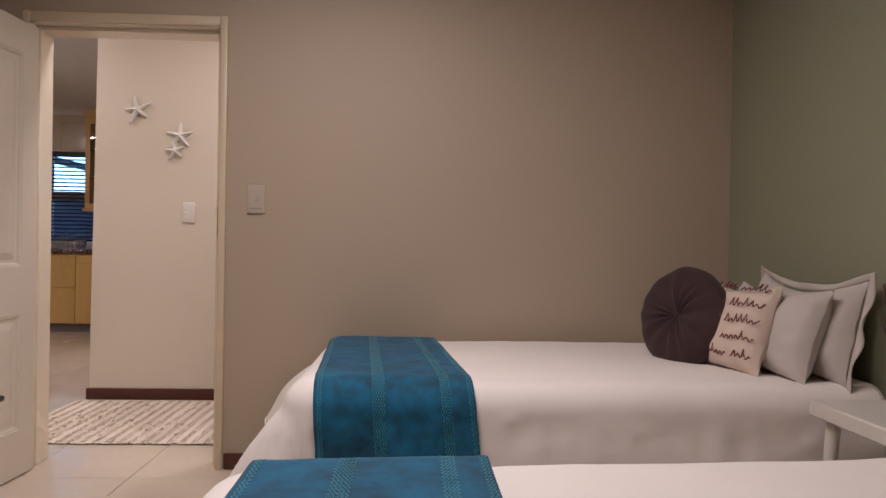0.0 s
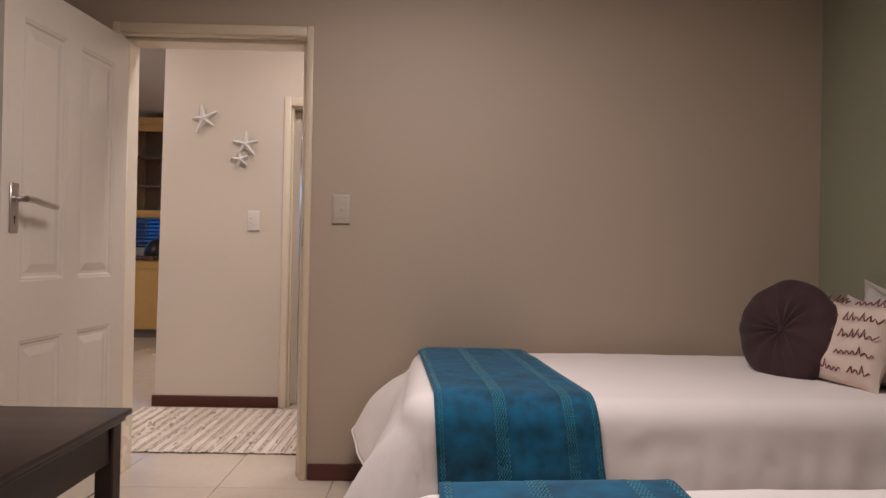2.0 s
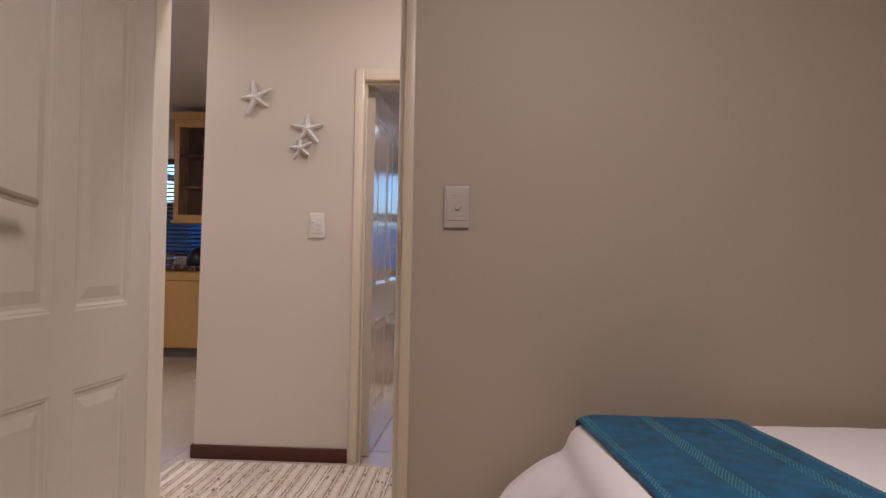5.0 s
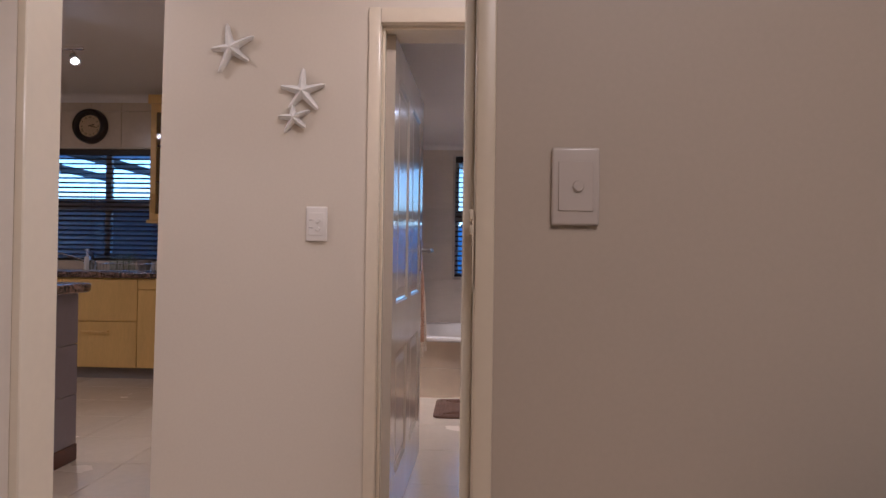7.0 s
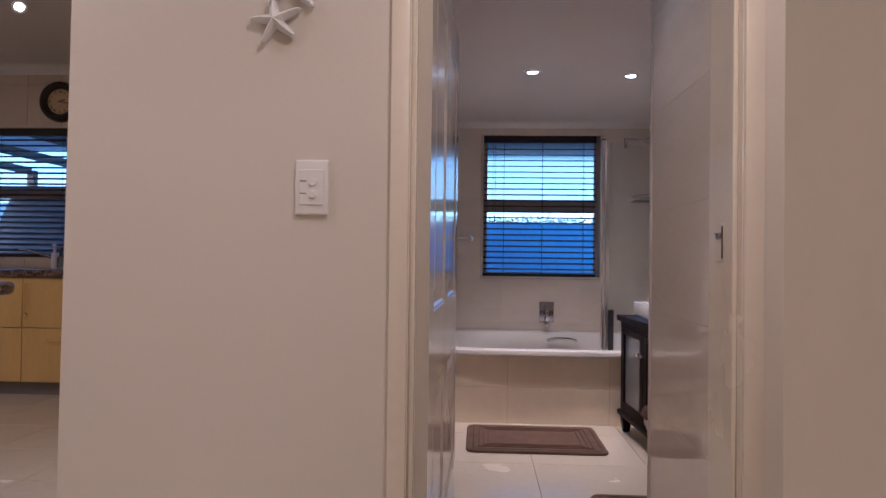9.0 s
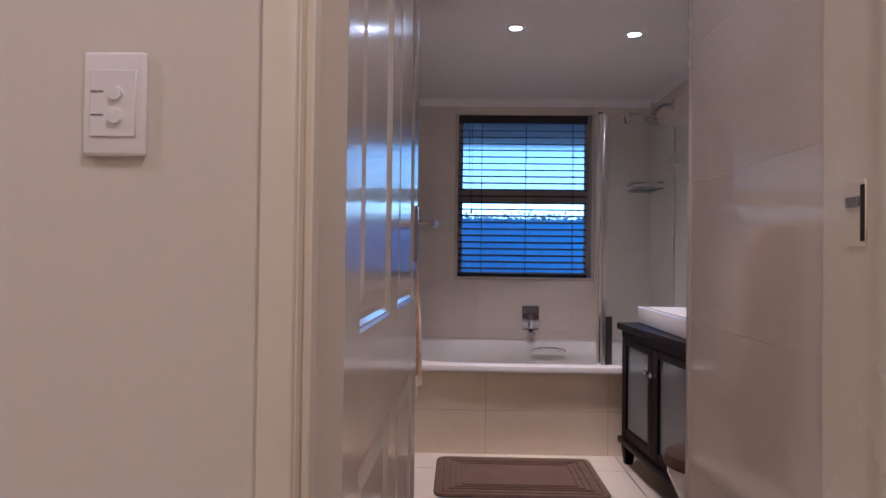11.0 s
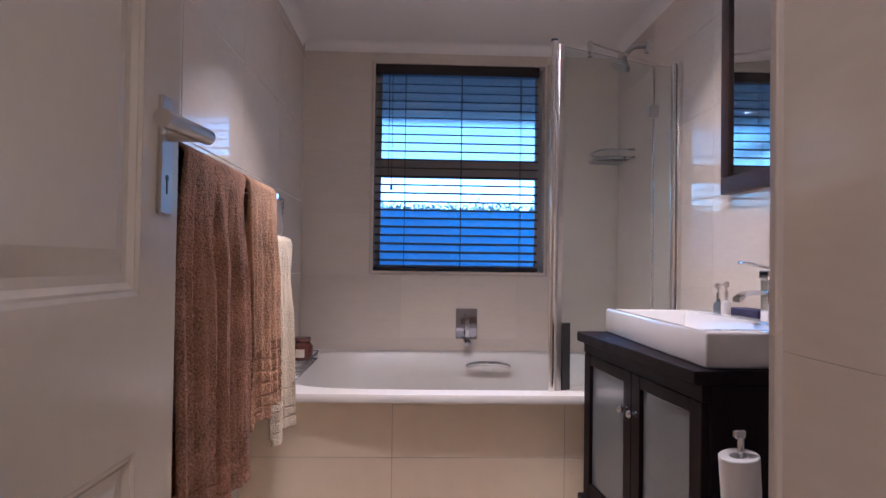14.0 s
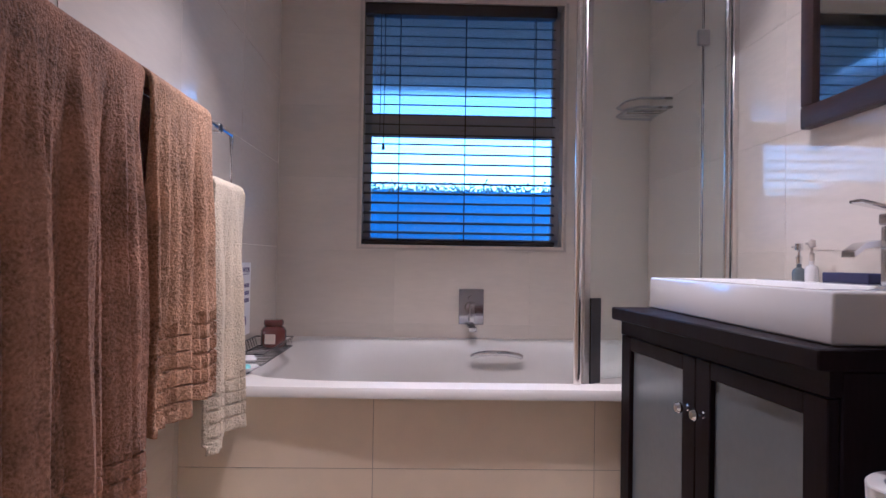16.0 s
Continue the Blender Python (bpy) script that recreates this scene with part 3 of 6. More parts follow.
def drape(rx0, ry0, rx1, ry1, zt, rad, lift=0.0, flare=0.10, fold=0.012, freq=26.0, floor=0.012, foot=0.0):
    """Maps a flat cloth onto a mattress block: over the edge it rounds and hangs, in soft folds."""
    def f(u, v):
        cx, cy = min(max(u, rx0), rx1), min(max(v, ry0), ry1)
        dx, dy = u - cx, v - cy
        d = math.hypot(dx, dy)
        wob = 0.005 * noise.noise((u * 3.5, v * 3.5, zt)) + 0.0018 * noise.noise((u * 13, v * 9, zt))
        if d < 1e-6:
            return Vector((u, v, zt + lift + wob))
        nx, ny = dx / d, dy / d
        q = rad * math.pi / 2
        s = d
        along = u * ny * ny + v * nx * nx + math.atan2(ny, nx) * 0.25
        if s < q:
            a = s / rad
            out, drop, na, nz = rad * math.sin(a), rad * (1 - math.cos(a)), math.sin(a), math.cos(a)
        else:
            h = s - q
            k = min(1.0, h / 0.35)
            near = min(1.0, max(0.0, (v + 0.42) / 0.34)) if foot else 0.0
            near = near * near * (3 - 2 * near)
            front = min(1.0, max(0.0, (-0.75 - v) / 0.35))
            fl = flare + foot * max(0.0, -nx) ** 2 * (0.25 + 0.55 * near + 0.75 * front)
            out = rad + fl * h + ((0.05 + 0.095 * near) * max(0.0, -nx) ** 2 * (1 - math.exp(-h / 0.07)) if foot else 0.0) + fold * k * (math.sin(freq * along) + 0.6 * math.sin(freq * 0.43 * along + 1.7)) + 0.018 * k * noise.noise((along * 4, h * 3, 1.0)) + 0.007 * noise.noise((along * 14, h * 11, 2.0)) + 0.003 * noise.noise((along * 34, h * 30, 5.0))
            drop, na, nz = rad + h * 0.985, 1.0, 0.05
        z = max(floor, zt - drop + lift * nz + wob)
        return Vector((cx + nx * (out + lift * na), cy + ny * (out + lift * na), z))
    return f


def bed(name, x0, y0, x1, y1, zt, label):
    b = thing(name, label, "bed", "twin beds", at=((x0 + x1) / 2, (y0 + y1) / 2, 0))
    part("bed_base", bx(x0 + 0.06, y0 + 0.04, 0.09, x1 - 0.02, y1 - 0.04, 0.34, 0.01), M_DWOOD, b)
    for lx, ly in ((x0 + 0.12, y0 + 0.1), (x0 + 0.12, y1 - 0.1), (x1 - 0.12, y0 + 0.1), (x1 - 0.12, y1 - 0.1)):
        bm = B()
        cyl(bm, (lx, ly, 0), (lx, ly, 0.09), 0.03, seg=12)
        part("leg", bm, M_DWOOD, b)
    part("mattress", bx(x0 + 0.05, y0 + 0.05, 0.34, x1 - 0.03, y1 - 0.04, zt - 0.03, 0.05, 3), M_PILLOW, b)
    return b


ZB = 0.628
B1 = (0.56, -1.13, 2.40, -0.12)
bed("single_bed", *B1, ZB, "single bed with a smooth white bedspread hanging to the floor")
f1 = drape(0.605, -1.05, 2.40, -0.165, ZB, 0.09, flare=0.11, fold=0.0035, freq=13, foot=0.42)


def spread1(u, v):
    y = -1.63 + 1.605 * v
    k = min(1.0, max(0.0, (-0.06 - y) / 0.45))
    x0 = 0.605 - (0.40 + 0.21 * k * k * (3 - 2 * k))
    return f1(x0 + (2.395 - x0) * u, y)


bm = B()
grid(bm, spread1, 120, 90)
bs1 = thick(solo("bedspread", bm, M_LINEN, "plain white bedspread hanging over a single bed", "bedspread", "white bedspreads"), 0.006)
bm = B()
tube(bm, [spread1(0.0, i / 80) for i in range(81)], 0.004, 6)
part("hem", bm, M_LINEN, bs1)
bm = B()
tube(bm, [spread1(i / 100, 0.0) for i in range(101)], 0.004, 6)
part("hem", bm, M_LINEN, bs1)
f1t = drape(0.605, -1.05, 2.40, -0.165, ZB, 0.09, lift=0.007, flare=0.11, fold=0.0035, freq=13, foot=0.42)


def throw_point(fn, xa, xb, skew, y0, y1):
    def g(u, v):
        y = y0 + (y1 - y0) * v
        return fn(xa + (xb - xa) * u + skew * (1 - v) * (0.68 + 0.36 * u), y)
    return g


def throw(name, fn, fn2, xa, xb, skew, y0, y1, label):
    t = thing(name, label, "bed throw", "teal bed throws", at=((xa + xb) / 2, (y0 + y1) / 2, ZB))
    bm = B()
    grid(bm, throw_point(fn, xa, xb, skew, y0, y1), 40, 90)
    thick(part("cloth", bm, M_TEAL, t), 0.009, 1)
    g = throw_point(fn2, xa, xb, skew, y0, y1)
    for c, cols in ((0.035, 2), (0.40, 5), (0.82, 4), (0.975, 2)):
        bm = B()
        n, du = 190, 0.0062
        for k in range(cols):
            u0 = c + (k - (cols - 1) / 2) * 0.0165
            for i in range(n):
                s = 1 if i % 2 else -1
                ua, ub = u0 - s * 0.006, u0 + s * 0.006
                q = [(ua - du / 2, i / n), (ua + du / 2, i / n), (ub + du / 2, (i + 0.94) / n), (ub - du / 2, (i + 0.94) / n)]
                bm.faces.new([bm.verts.new(g(*p)) for p in q])
        thick(part("woven_band", bm, M_TEAL2, t, "lighter teal chevron stitching", kind="stuff"), 0.0006, 1)
    return t


f1b = drape(0.605, -1.05, 2.40, -0.165, ZB, 0.09, lift=0.0166, flare=0.11, fold=0.0035, freq=13, foot=0.42)
throw("bed_throw", f1t, f1b, 0.55, 0.998, 0.142, -1.52, -0.04, "folded teal fleece throw laid across a white bed")

def askew(*a, **k):
    """The second bed stands slightly askew to the wall."""
    g = drape(*a, **k)

    def f(u, v):
        p = g(u, v)
        return Vector((p.x, p.y + 0.075 * (p.x - 0.62), p.z))
    return f


B2 = (0.52, -2.76, 2.40, -1.90)
bed("single_bed", *B2, ZB, "second single bed with a white bedspread and teal throw")
f2 = askew(0.62, -2.78, 2.40, -1.93, ZB, 0.09, flare=0.10, fold=0.007, freq=17)
bm = B()
grid(bm, lambda u, v: f2(0.10 + 2.29 * u, -3.28 + 1.74 * v), 100, 80)
bs2 = thick(solo("bedspread", bm, M_LINEN, "plain white bedspread on the second single bed", "bedspread", "white bedspreads"), 0.006)
for line in ([f2(0.10, -3.28 + 1.74 * i / 80) for i in range(81)], [f2(0.10 + 2.29 * i / 100, -1.54) for i in range(101)]):
    bm = B()
    tube(bm, line, 0.004, 6)
    part("hem", bm, M_LINEN, bs2)
f2t = askew(0.62, -2.78, 2.40, -1.93, ZB, 0.09, lift=0.012, flare=0.10, fold=0.007, freq=17)
f2b = askew(0.62, -2.78, 2.40, -1.93, ZB, 0.09, lift=0.0214, flare=0.10, fold=0.007, freq=17)
throw("bed_throw", f2t, f2b, 0.625, 1.065, 0.0, -3.2, -1.62, "folded teal fleece throw laid across the second bed")


def pillow(name, m, w, h, t, material, label, category="pillow", border=0.0, power=2.6, sag=0.03):
    """A stuffed rectangular pillow, corners drawn out, in its own frame: w along x, h along z."""
    bm = B()
    n = 26
    rnd = random.Random(int(w * 1000 + h * 77))
    ph = rnd.random() * 9

    def pt(u, v, side):
        a, b = 2 * u - 1, 2 * v - 1
        pin = 1 - 0.07 * (1 - b * b) * abs(a) ** 6
        pin2 = 1 - 0.07 * (1 - a * a) * abs(b) ** 6
        k = max(0.0, (1 - abs(a) ** power)) * max(0.0, (1 - abs(b) ** power))
        y = side * t / 2 * k ** 0.5 * (1 + 0.10 * noise.noise((a * 2.2 + ph, b * 2.2, side)))
        y += 0.010 * noise.noise((a * 3 + ph, b * 3, 4.0))
        return Vector((a * w / 2 * pin, y, h / 2 + b * h / 2 * pin2 - sag * v * v * (1 - a * a)))

    for side in (1, -1):
        grid(bm, lambda u, v, s=side: pt(u, v, s), n, n)
    bmesh.ops.remove_doubles(bm, verts=bm.verts, dist=1e-4)
    ob = solo(name, bm, material, label, category)
    ob.matrix_basis = m
    if border:
        bm = B()
        def hem(u, v):
            a = 2 * math.pi * u
            c, s = math.cos(a), math.sin(a)
            k = 1 / max(abs(c), abs(s))
            e = 1.0 + v * border
            return Vector((c * k * w / 2 * e * 0.985, 0.012 * math.sin(9 * a) * v, h / 2 + s * k * h / 2 * (1 + v * border * w / h) * 0.985 - (sag * (1 - min(1.0, (c * k) ** 2)) if s > 0 else 0.0)))
        grid(bm, hem, 72, 3, True)
        thick(part("flange", bm, material, ob), 0.004, 0)
    return ob


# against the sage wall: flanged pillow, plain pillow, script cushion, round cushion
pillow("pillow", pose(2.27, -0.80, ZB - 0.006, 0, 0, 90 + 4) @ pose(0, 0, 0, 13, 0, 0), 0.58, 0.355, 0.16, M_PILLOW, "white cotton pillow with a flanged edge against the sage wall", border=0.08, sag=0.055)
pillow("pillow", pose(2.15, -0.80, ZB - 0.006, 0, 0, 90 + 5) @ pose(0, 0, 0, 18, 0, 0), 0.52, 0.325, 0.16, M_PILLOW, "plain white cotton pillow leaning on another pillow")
scr = pillow("script_cushion", pose(2.03, -0.775, ZB - 0.006, 0, 0, 90 + 14) @ pose(0, 0, 0, 19, 0, 0), 0.36, 0.335, 0.12, M_PRINT,
             "cream cushion printed with brown handwriting on the bed", "cushion")


def scribble(parent, w, h, t):
    """Handwriting that cannot be read, as joined loops in rows."""
    rnd = random.Random(11)
    for row in range(5):
        z = h * (0.86 - 0.18 * row)
        x = -w * 0.44
        while x < w * 0.40:
            n = rnd.randint(3, 7)
            pts = []
            for i in range(n * 4):
                px = x + 0.0105 * i / 4 * 1.9
                tall = 0.032 if rnd.random() < 0.22 else 0.014
                pz = z + tall * (0.5 + 0.5 * math.sin(i * math.pi / 2 + 0.4)) + 0.003 * math.sin(px * 40)
                if abs(px) < w * 0.46:
                    a, b = 2 * px / w, 2 * (pz / h) - 1
                    k = max(0.0, 1 - abs(a) ** 2.6) * max(0.0, 1 - abs(b) ** 2.6)
                    pts.append((px, t / 2 * k ** 0.5 * 1.04 + 0.004, pz))
            if len(pts) > 2:
                bm = B()
                tube(bm, pts, 0.0024, 5)
                part("handwriting", bm, M_INK, parent)
            x += 0.0105 * n * 1.9 + 0.02


scribble(scr, 0.36, 0.335, 0.12)


def round_cushion(m, r, t):
    c = thing("round_cushion", "round dark plum cushion with gathered pleats and a button", "cushion", m=m)
    bm = B()
    nu, nv = 72, 14

    def pt(u, v, side):
        a = 2 * math.pi * u
        rr = math.sin(v * math.pi / 2)
        pleat = 0.017 * (0.5 + 0.5 * math.sin(a * 13 + 1.5 * math.sin(a * 3))) * (1 - v) ** 0.7 * min(1, v * 5)
        dimple = 0.45 * math.exp(-(v / 0.16) ** 2)
        y = side * (t / 2 * math.cos(v * math.pi / 2) ** 0.75 * (1 - dimple) - pleat)
        k = 1 + 0.022 * math.sin(a * 2 + 1) + 0.014 * math.sin(a * 5) + 0.008 * math.sin(a * 9 + 2)
        return Vector((r * rr * k * math.cos(a), y, r * rr * k * math.sin(a)))

    for side in (1, -1):
        grid(bm, lambda u, v, s=side: pt(u, v, s), nu, nv, True)
    bmesh.ops.remove_doubles(bm, verts=bm.verts, dist=1e-4)
    part("cover", bm, M_PLUM, c)
    for side in (1, -1):
        bm = B()
        lathe(bm, [(0.0, 0.010), (0.010, 0.008), (0.016, 0.0), (0.012, -0.004)], 0, 0, 0, 16, "y")
        for v in bm.verts:
            v.co.y = side * (v.co.y + t / 2 * 0.55)
        part("button", bm, M_PLUM, c)
    return c


round_cushion(pose(1.966, -0.59, ZB + 0.160, 0, 0, 116) @ pose(0, 0, 0, 14, 0, 0), 0.201, 0.15)

# white bedside table between the beds
ns = thing("bedside_table", "white painted bedside table with splayed legs between the beds", "bedside table", at=(2.25, -1.5, 0))
part("tabletop", bx(2.105, -1.66, 0.562, 2.41, -1.195, 0.608, 0.005), M_WHITEWOOD, ns)
for sx, sy in ((0, 0), (0, 1), (1, 0), (1, 1)):
    bm = B()
    px, py = (2.15, 2.37)[sx], (-1.61, -1.25)[sy]
    cyl(bm, (px - 0.03 + 0.06 * sx, py - 0.02 + 0.04 * sy, 0), (px, py, 0.562), 0.014, 0.02, 12)
    part("leg", bm, M_WHITEWOOD, ns)
tw = thing("dried_twigs", "bundle of dried brown twigs on the bedside table", "dried plant", at=(2.265, -1.42, 0.608))
rt = random.Random(3)
bm = B()
for i in range(60):
    a, e = rt.random() * 6.28, rt.random() * 0.12
    L = 0.22 + 0.16 * rt.random()
    tube(bm, [(2.265, -1.42, 0.608), (2.265 + e * 0.5 * math.cos(a), -1.42 + e * 0.5 * math.sin(a), 0.605 + L * 0.5),
              (2.265 + e * math.cos(a), -1.42 + e * math.sin(a), 0.605 + L)], 0.0022, 5)
part("twigs", bm, M_TWIG, tw, kind="stuff")

# dark table beside the open door
tb = thing("side_table", "dark stained wooden table with a moulded edge and square legs", "table", at=(-0.8, -1.6, 0))
TX0, TX1, TY0, TY1, TZ = -1.45, -0.235, -1.86, -1.205, 0.608
part("tabletop", bx(TX0, TY0, TZ - 0.018, TX1, TY1, TZ, 0.006, 2), M_DWOOD, tb)
part("edge_moulding", bx(TX0 + 0.012, TY0 + 0.012, TZ - 0.034, TX1 - 0.012, TY1 - 0.012, TZ - 0.018, 0.006, 2), M_DWOOD, tb)
for a, b, c, d in ((TX0 + 0.03, TY0 + 0.03, TX1 - 0.03, TY0 + 0.05), (TX0 + 0.03, TY1 - 0.05, TX1 - 0.03, TY1 - 0.03),
                   (TX1 - 0.05, TY0 + 0.05, TX1 - 0.03, TY1 - 0.05), (TX0 + 0.03, TY0 + 0.05, TX0 + 0.05, TY1 - 0.05)):
    part("apron", bx(a, b, TZ - 0.135, c, d, TZ - 0.034), M_DWOOD, tb)
for lx in (TX0 + 0.022, TX1 - 0.072):
    for ly in (TY0 + 0.022, TY1 - 0.072):
        part("leg", bx(lx, ly, 0, lx + 0.05, ly + 0.05, TZ - 0.034, 0.004), M_DWOOD, tb)
bxo = thing("tray_box", "dark wooden open box standing on the table", "box", at=(-0.62, -1.4, TZ))
for a, b, c, d in ((-0.85, -1.40, -0.59, -1.385), (-0.85, -1.26, -0.59, -1.245), (-0.85, -1.385, -0.835, -1.26), (-0.605, -1.385, -0.59, -1.26)):
    part("side", bx(a, b, TZ, c, d, TZ + 0.115, 0.002), M_DWOOD, bxo)
part("bottom", bx(-0.835, -1.385, TZ, -0.605, -1.26, TZ + 0.01), M_DWOOD, bxo)
solo("note_card", bx(-0.50, -1.74, TZ, -0.40, -1.60, TZ + 0.002), M_PAPER, "small white note card lying on the dark table", "card")

# ---- hall rug ----
rug = thing("rag_rug", "cream woven rag rug with brown flecks on the hall floor", "rug", at=(-0.5, 0.85, 0))
bm = B()
rr = random.Random(8)
nstrip = 44
RX0, RX1, RY0, RY1 = -1.27, 0.12, 0.365, 1.335
for i in range(nstrip):
    xa = RX0 + (RX1 - RX0) * i / nstrip
    xb = RX0 + (RX1 - RX0) * (i + 0.99) / nstrip
    nseg = 34
    e0, e1 = RY0 + 0.012 * rr.random(), RY1 - 0.012 * rr.random()
    prev = None
    for k in range(nseg + 1):
        y = e0 + (e1 - e0) * k / nseg
        hgt = 0.0075 + 0.003 * rr.random()
        j = 0.002 * (rr.random() - 0.5)
        ring = [bm.verts.new(p) for p in ((xa + j, y, 0.0035), (xa + 0.004 + j, y, hgt), (xb - 0.004 + j, y, hgt), (xb + j, y, 0.0035))]
        if prev:
            for q in range(3):
                bm.faces.new((prev[q], prev[q + 1], ring[q + 1], ring[q]))
        prev = ring
part("woven_strip", bm, M_RUG, rug, kind="stuff")
# rows of brown warp stitches between the strips, in pairs
bm = B()
for i in range(1, nstrip, 2):
    for side in (-0.0075, 0.0075):
        x = RX0 + (RX1 - RX0) * (i + 0.485) / nstrip + side
        y = RY0 + 0.02
        while y < RY1 - 0.02:
            L = rr.uniform(0.007, 0.013)
            if rr.random() < 0.86:
                xx = x + rr.uniform(-0.0015, 0.0015)
                box(bm, xx - 0.0021, y, 0.004, xx + 0.0021, y + L, 0.0113)
            y += L + rr.uniform(0.005, 0.010)
part("stitches", bm, M_STITCH, rug, "rows of brown stitches", kind="stuff")
bm = B()
for i in range(60):
    x, y = RX0 + (RX1 - RX0) * rr.random(), RY0 + 0.02 + (RY1 - RY0 - 0.04) * rr.random()
    L = 0.012 + 0.028 * rr.random()
    box(bm, x - 0.005, y - L / 2, 0.004, x + 0.005, y + L / 2, 0.0122, 0.002)
part("flecks", bm, M_STITCH, rug, "brown flecks", kind="stuff")


# ---- windows and blinds ----
def window(name, x0, x1, z0, z1, y, mullions, transom, frost_upper, lower_mat):
    w = thing(name, kind="structure", at=((x0 + x1) / 2, y, z0))
    t = 0.045
    for a, b, c, d in ((x0, z0, x1, z0 + t), (x0, z1 - t, x1, z1), (x0, z0 + t, x0 + t, z1 - t), (x1 - t, z0 + t, x1, z1 - t)):
        part("window_frame", bx(a, y, b, c, y + 0.05, d, 0.003), M_ALU, w)
    part("transom", bx(x0 + t, y - 0.004, transom - 0.055, x1 - t, y + 0.046, transom + 0.055, 0.004), M_ALU, w)
    xs = [x0 + t] + [m for mm in mullions for m in (mm - 0.03, mm + 0.03)] + [x1 - t]
    for mm in mullions:
        part("mullion", bx(mm - 0.03, y + 0.002, z0 + t, mm + 0.03, y + 0.05, z1 - t, 0.003), M_ALU, w)
    for i in range(0, len(xs), 2):
        a, b = xs[i], xs[i + 1]
        for c, d, mt in ((z0 + t, transom - 0.055, lower_mat), (transom + 0.055, z1 - t, frost_upper)):
            p = part("pane", bx(a, y + 0.022, c, b, y + 0.027, d), mt, w)
            p.visible_shadow = False
    return w


bw = window("window_1", WX0, WX1, WZ0, WZ1, YW + 0.095, [], 1.530, M_FROST, M_GLASS)
bm = B()
tube(bm, [(0.33, YW + 0.088, 1.505), (0.36, YW + 0.070, 1.508), (0.45, YW + 0.062, 1.535)], 0.007, 8)
part("window_stay", bm, M_STEEL, bw, "metal window stay")
kw = window("window_2", KX0, KX1, KZ0, KZ1, KY + 0.13, [-3.61], 1.60, M_GLASS, M_GLASS)


def reveal(name, x0, x1, z0, z1, y0, y1, material):
    """Tiled lining of a window opening."""
    r = thing(name, kind="structure", at=((x0 + x1) / 2, y0, z0))
    e = 0.010
    for nm, b in (("sill", (x0, y0, z0 - 0.004, x1, y1, z0 + e)), ("lining", (x0, y0, z0 + e, x0 + e, y1, z1 - e)),
                  ("lining", (x1 - e, y0, z0 + e, x1, y1, z1 - e)), ("lining", (x0, y0, z1 - e, x1, y1, z1))):
        part(nm, bx(*b, 0.001), material, r)
    for b in ((x0 - 0.012, y0 - 0.006, z0 - 0.012, x1 + 0.012, y0, z0 - 0.004), (x0 - 0.012, y0 - 0.006, z0 - 0.004, x0, y0, z1),
              (x1, y0 - 0.006, z0 - 0.004, x1 + 0.012, y0, z1)):
        part("edge_trim", bx(*b, 0.001), M_PLASTIC, r)
    return r


reveal("window_reveal_bathroom", WX0, WX1, WZ0, WZ1, YW - 0.001, YW + 0.095, M_TILE)
reveal("window_reveal_kitchen", KX0, KX1, KZ0, KZ1, KY + 0.009, KY + 0.13, M_KTILE)


def blind(name, x0, x1, z0, z1, y, pitch, tilt, cords, label):
    b = thing(name, label, "venetian blind", at=((x0 + x1) / 2, y, z1))
    part("headrail", bx(x0, y - 0.028, z1 - 0.058, x1, y + 0.028, z1, 0.004), M_SLAT, b)
    part("bottom_rail", bx(x0, y - 0.025, z0, x1, y + 0.025, z0 + 0.022, 0.005), M_SLAT, b)
    bm = B()
    L = x1 - x0 - 0.008
    grid(bm, lambda u, v: Vector(((u - 0.5) * L, (v - 0.5) * 0.048, 0.0025 * (1 - (2 * v - 1) ** 2))), 1, 4)
    ex = bmesh.ops.extrude_face_region(bm, geom=list(bm.faces))
    bmesh.ops.translate(bm, verts=[g for g in ex["geom"] if isinstance(g, bmesh.types.BMVert)], vec=(0, 0, -0.0028))
    me = done(bm, "slat", False)
    me.materials.append(M_SLAT)
    z = z0 + 0.022 + pitch * 0.8
    while z < z1 - 0.075:
        s = part("slat", me, M_SLAT, b)
        s.matrix_basis = pose((x0 + x1) / 2 + random.uniform(-0.0015, 0.0015), y, z + random.uniform(-0.001, 0.001), tilt + random.uniform(-1.2, 1.2))
        z += pitch
    for c in cords:
        bm = B()
        for dy in (-0.024, 0.024):
            cyl(bm, (c, y + dy, z0 + 0.01), (c, y + dy, z1 - 0.05), 0.0016, seg=6)
        part("ladder_cord", bm, M_CORD, b)
    return b


random.seed(2)
bl = blind("venetian_blind", WX0 + 0.012, WX1 - 0.042, WZ0 + 0.012, WZ1 - 0.012, YW + 0.035, 0.0485, 16, (0.02, 0.345, 0.69),
           "dark brown wooden venetian blind with open slats in the bathroom window")
bm = B()
tube(bm, [(-0.055, YW + 0.004, 2.07), (-0.053, YW + 0.002, 1.75), (-0.056, YW + 0.003, 1.42)], 0.0018, 6)
tube(bm, [(-0.075, YW + 0.004, 2.07), (-0.073, YW + 0.003, 1.8), (-0.074, YW + 0.003, 1.48)], 0.0018, 6)
lathe(bm, [(0.0, 0.03), (0.006, 0.025), (0.009, 0.0), (0.0, -0.002)], -0.056, YW + 0.003, 1.392, 10)
part("pull_cord", bm, M_CORD, bl)
blind("venetian_blind", KX0 + 0.02, KX1 - 0.02, KZ0 + 0.012, KZ1 - 0.012, KY + 0.055, 0.047, 25, (-4.3, -3.72, -3.1),
      "dark wooden venetian blind with open slats over the kitchen sink")

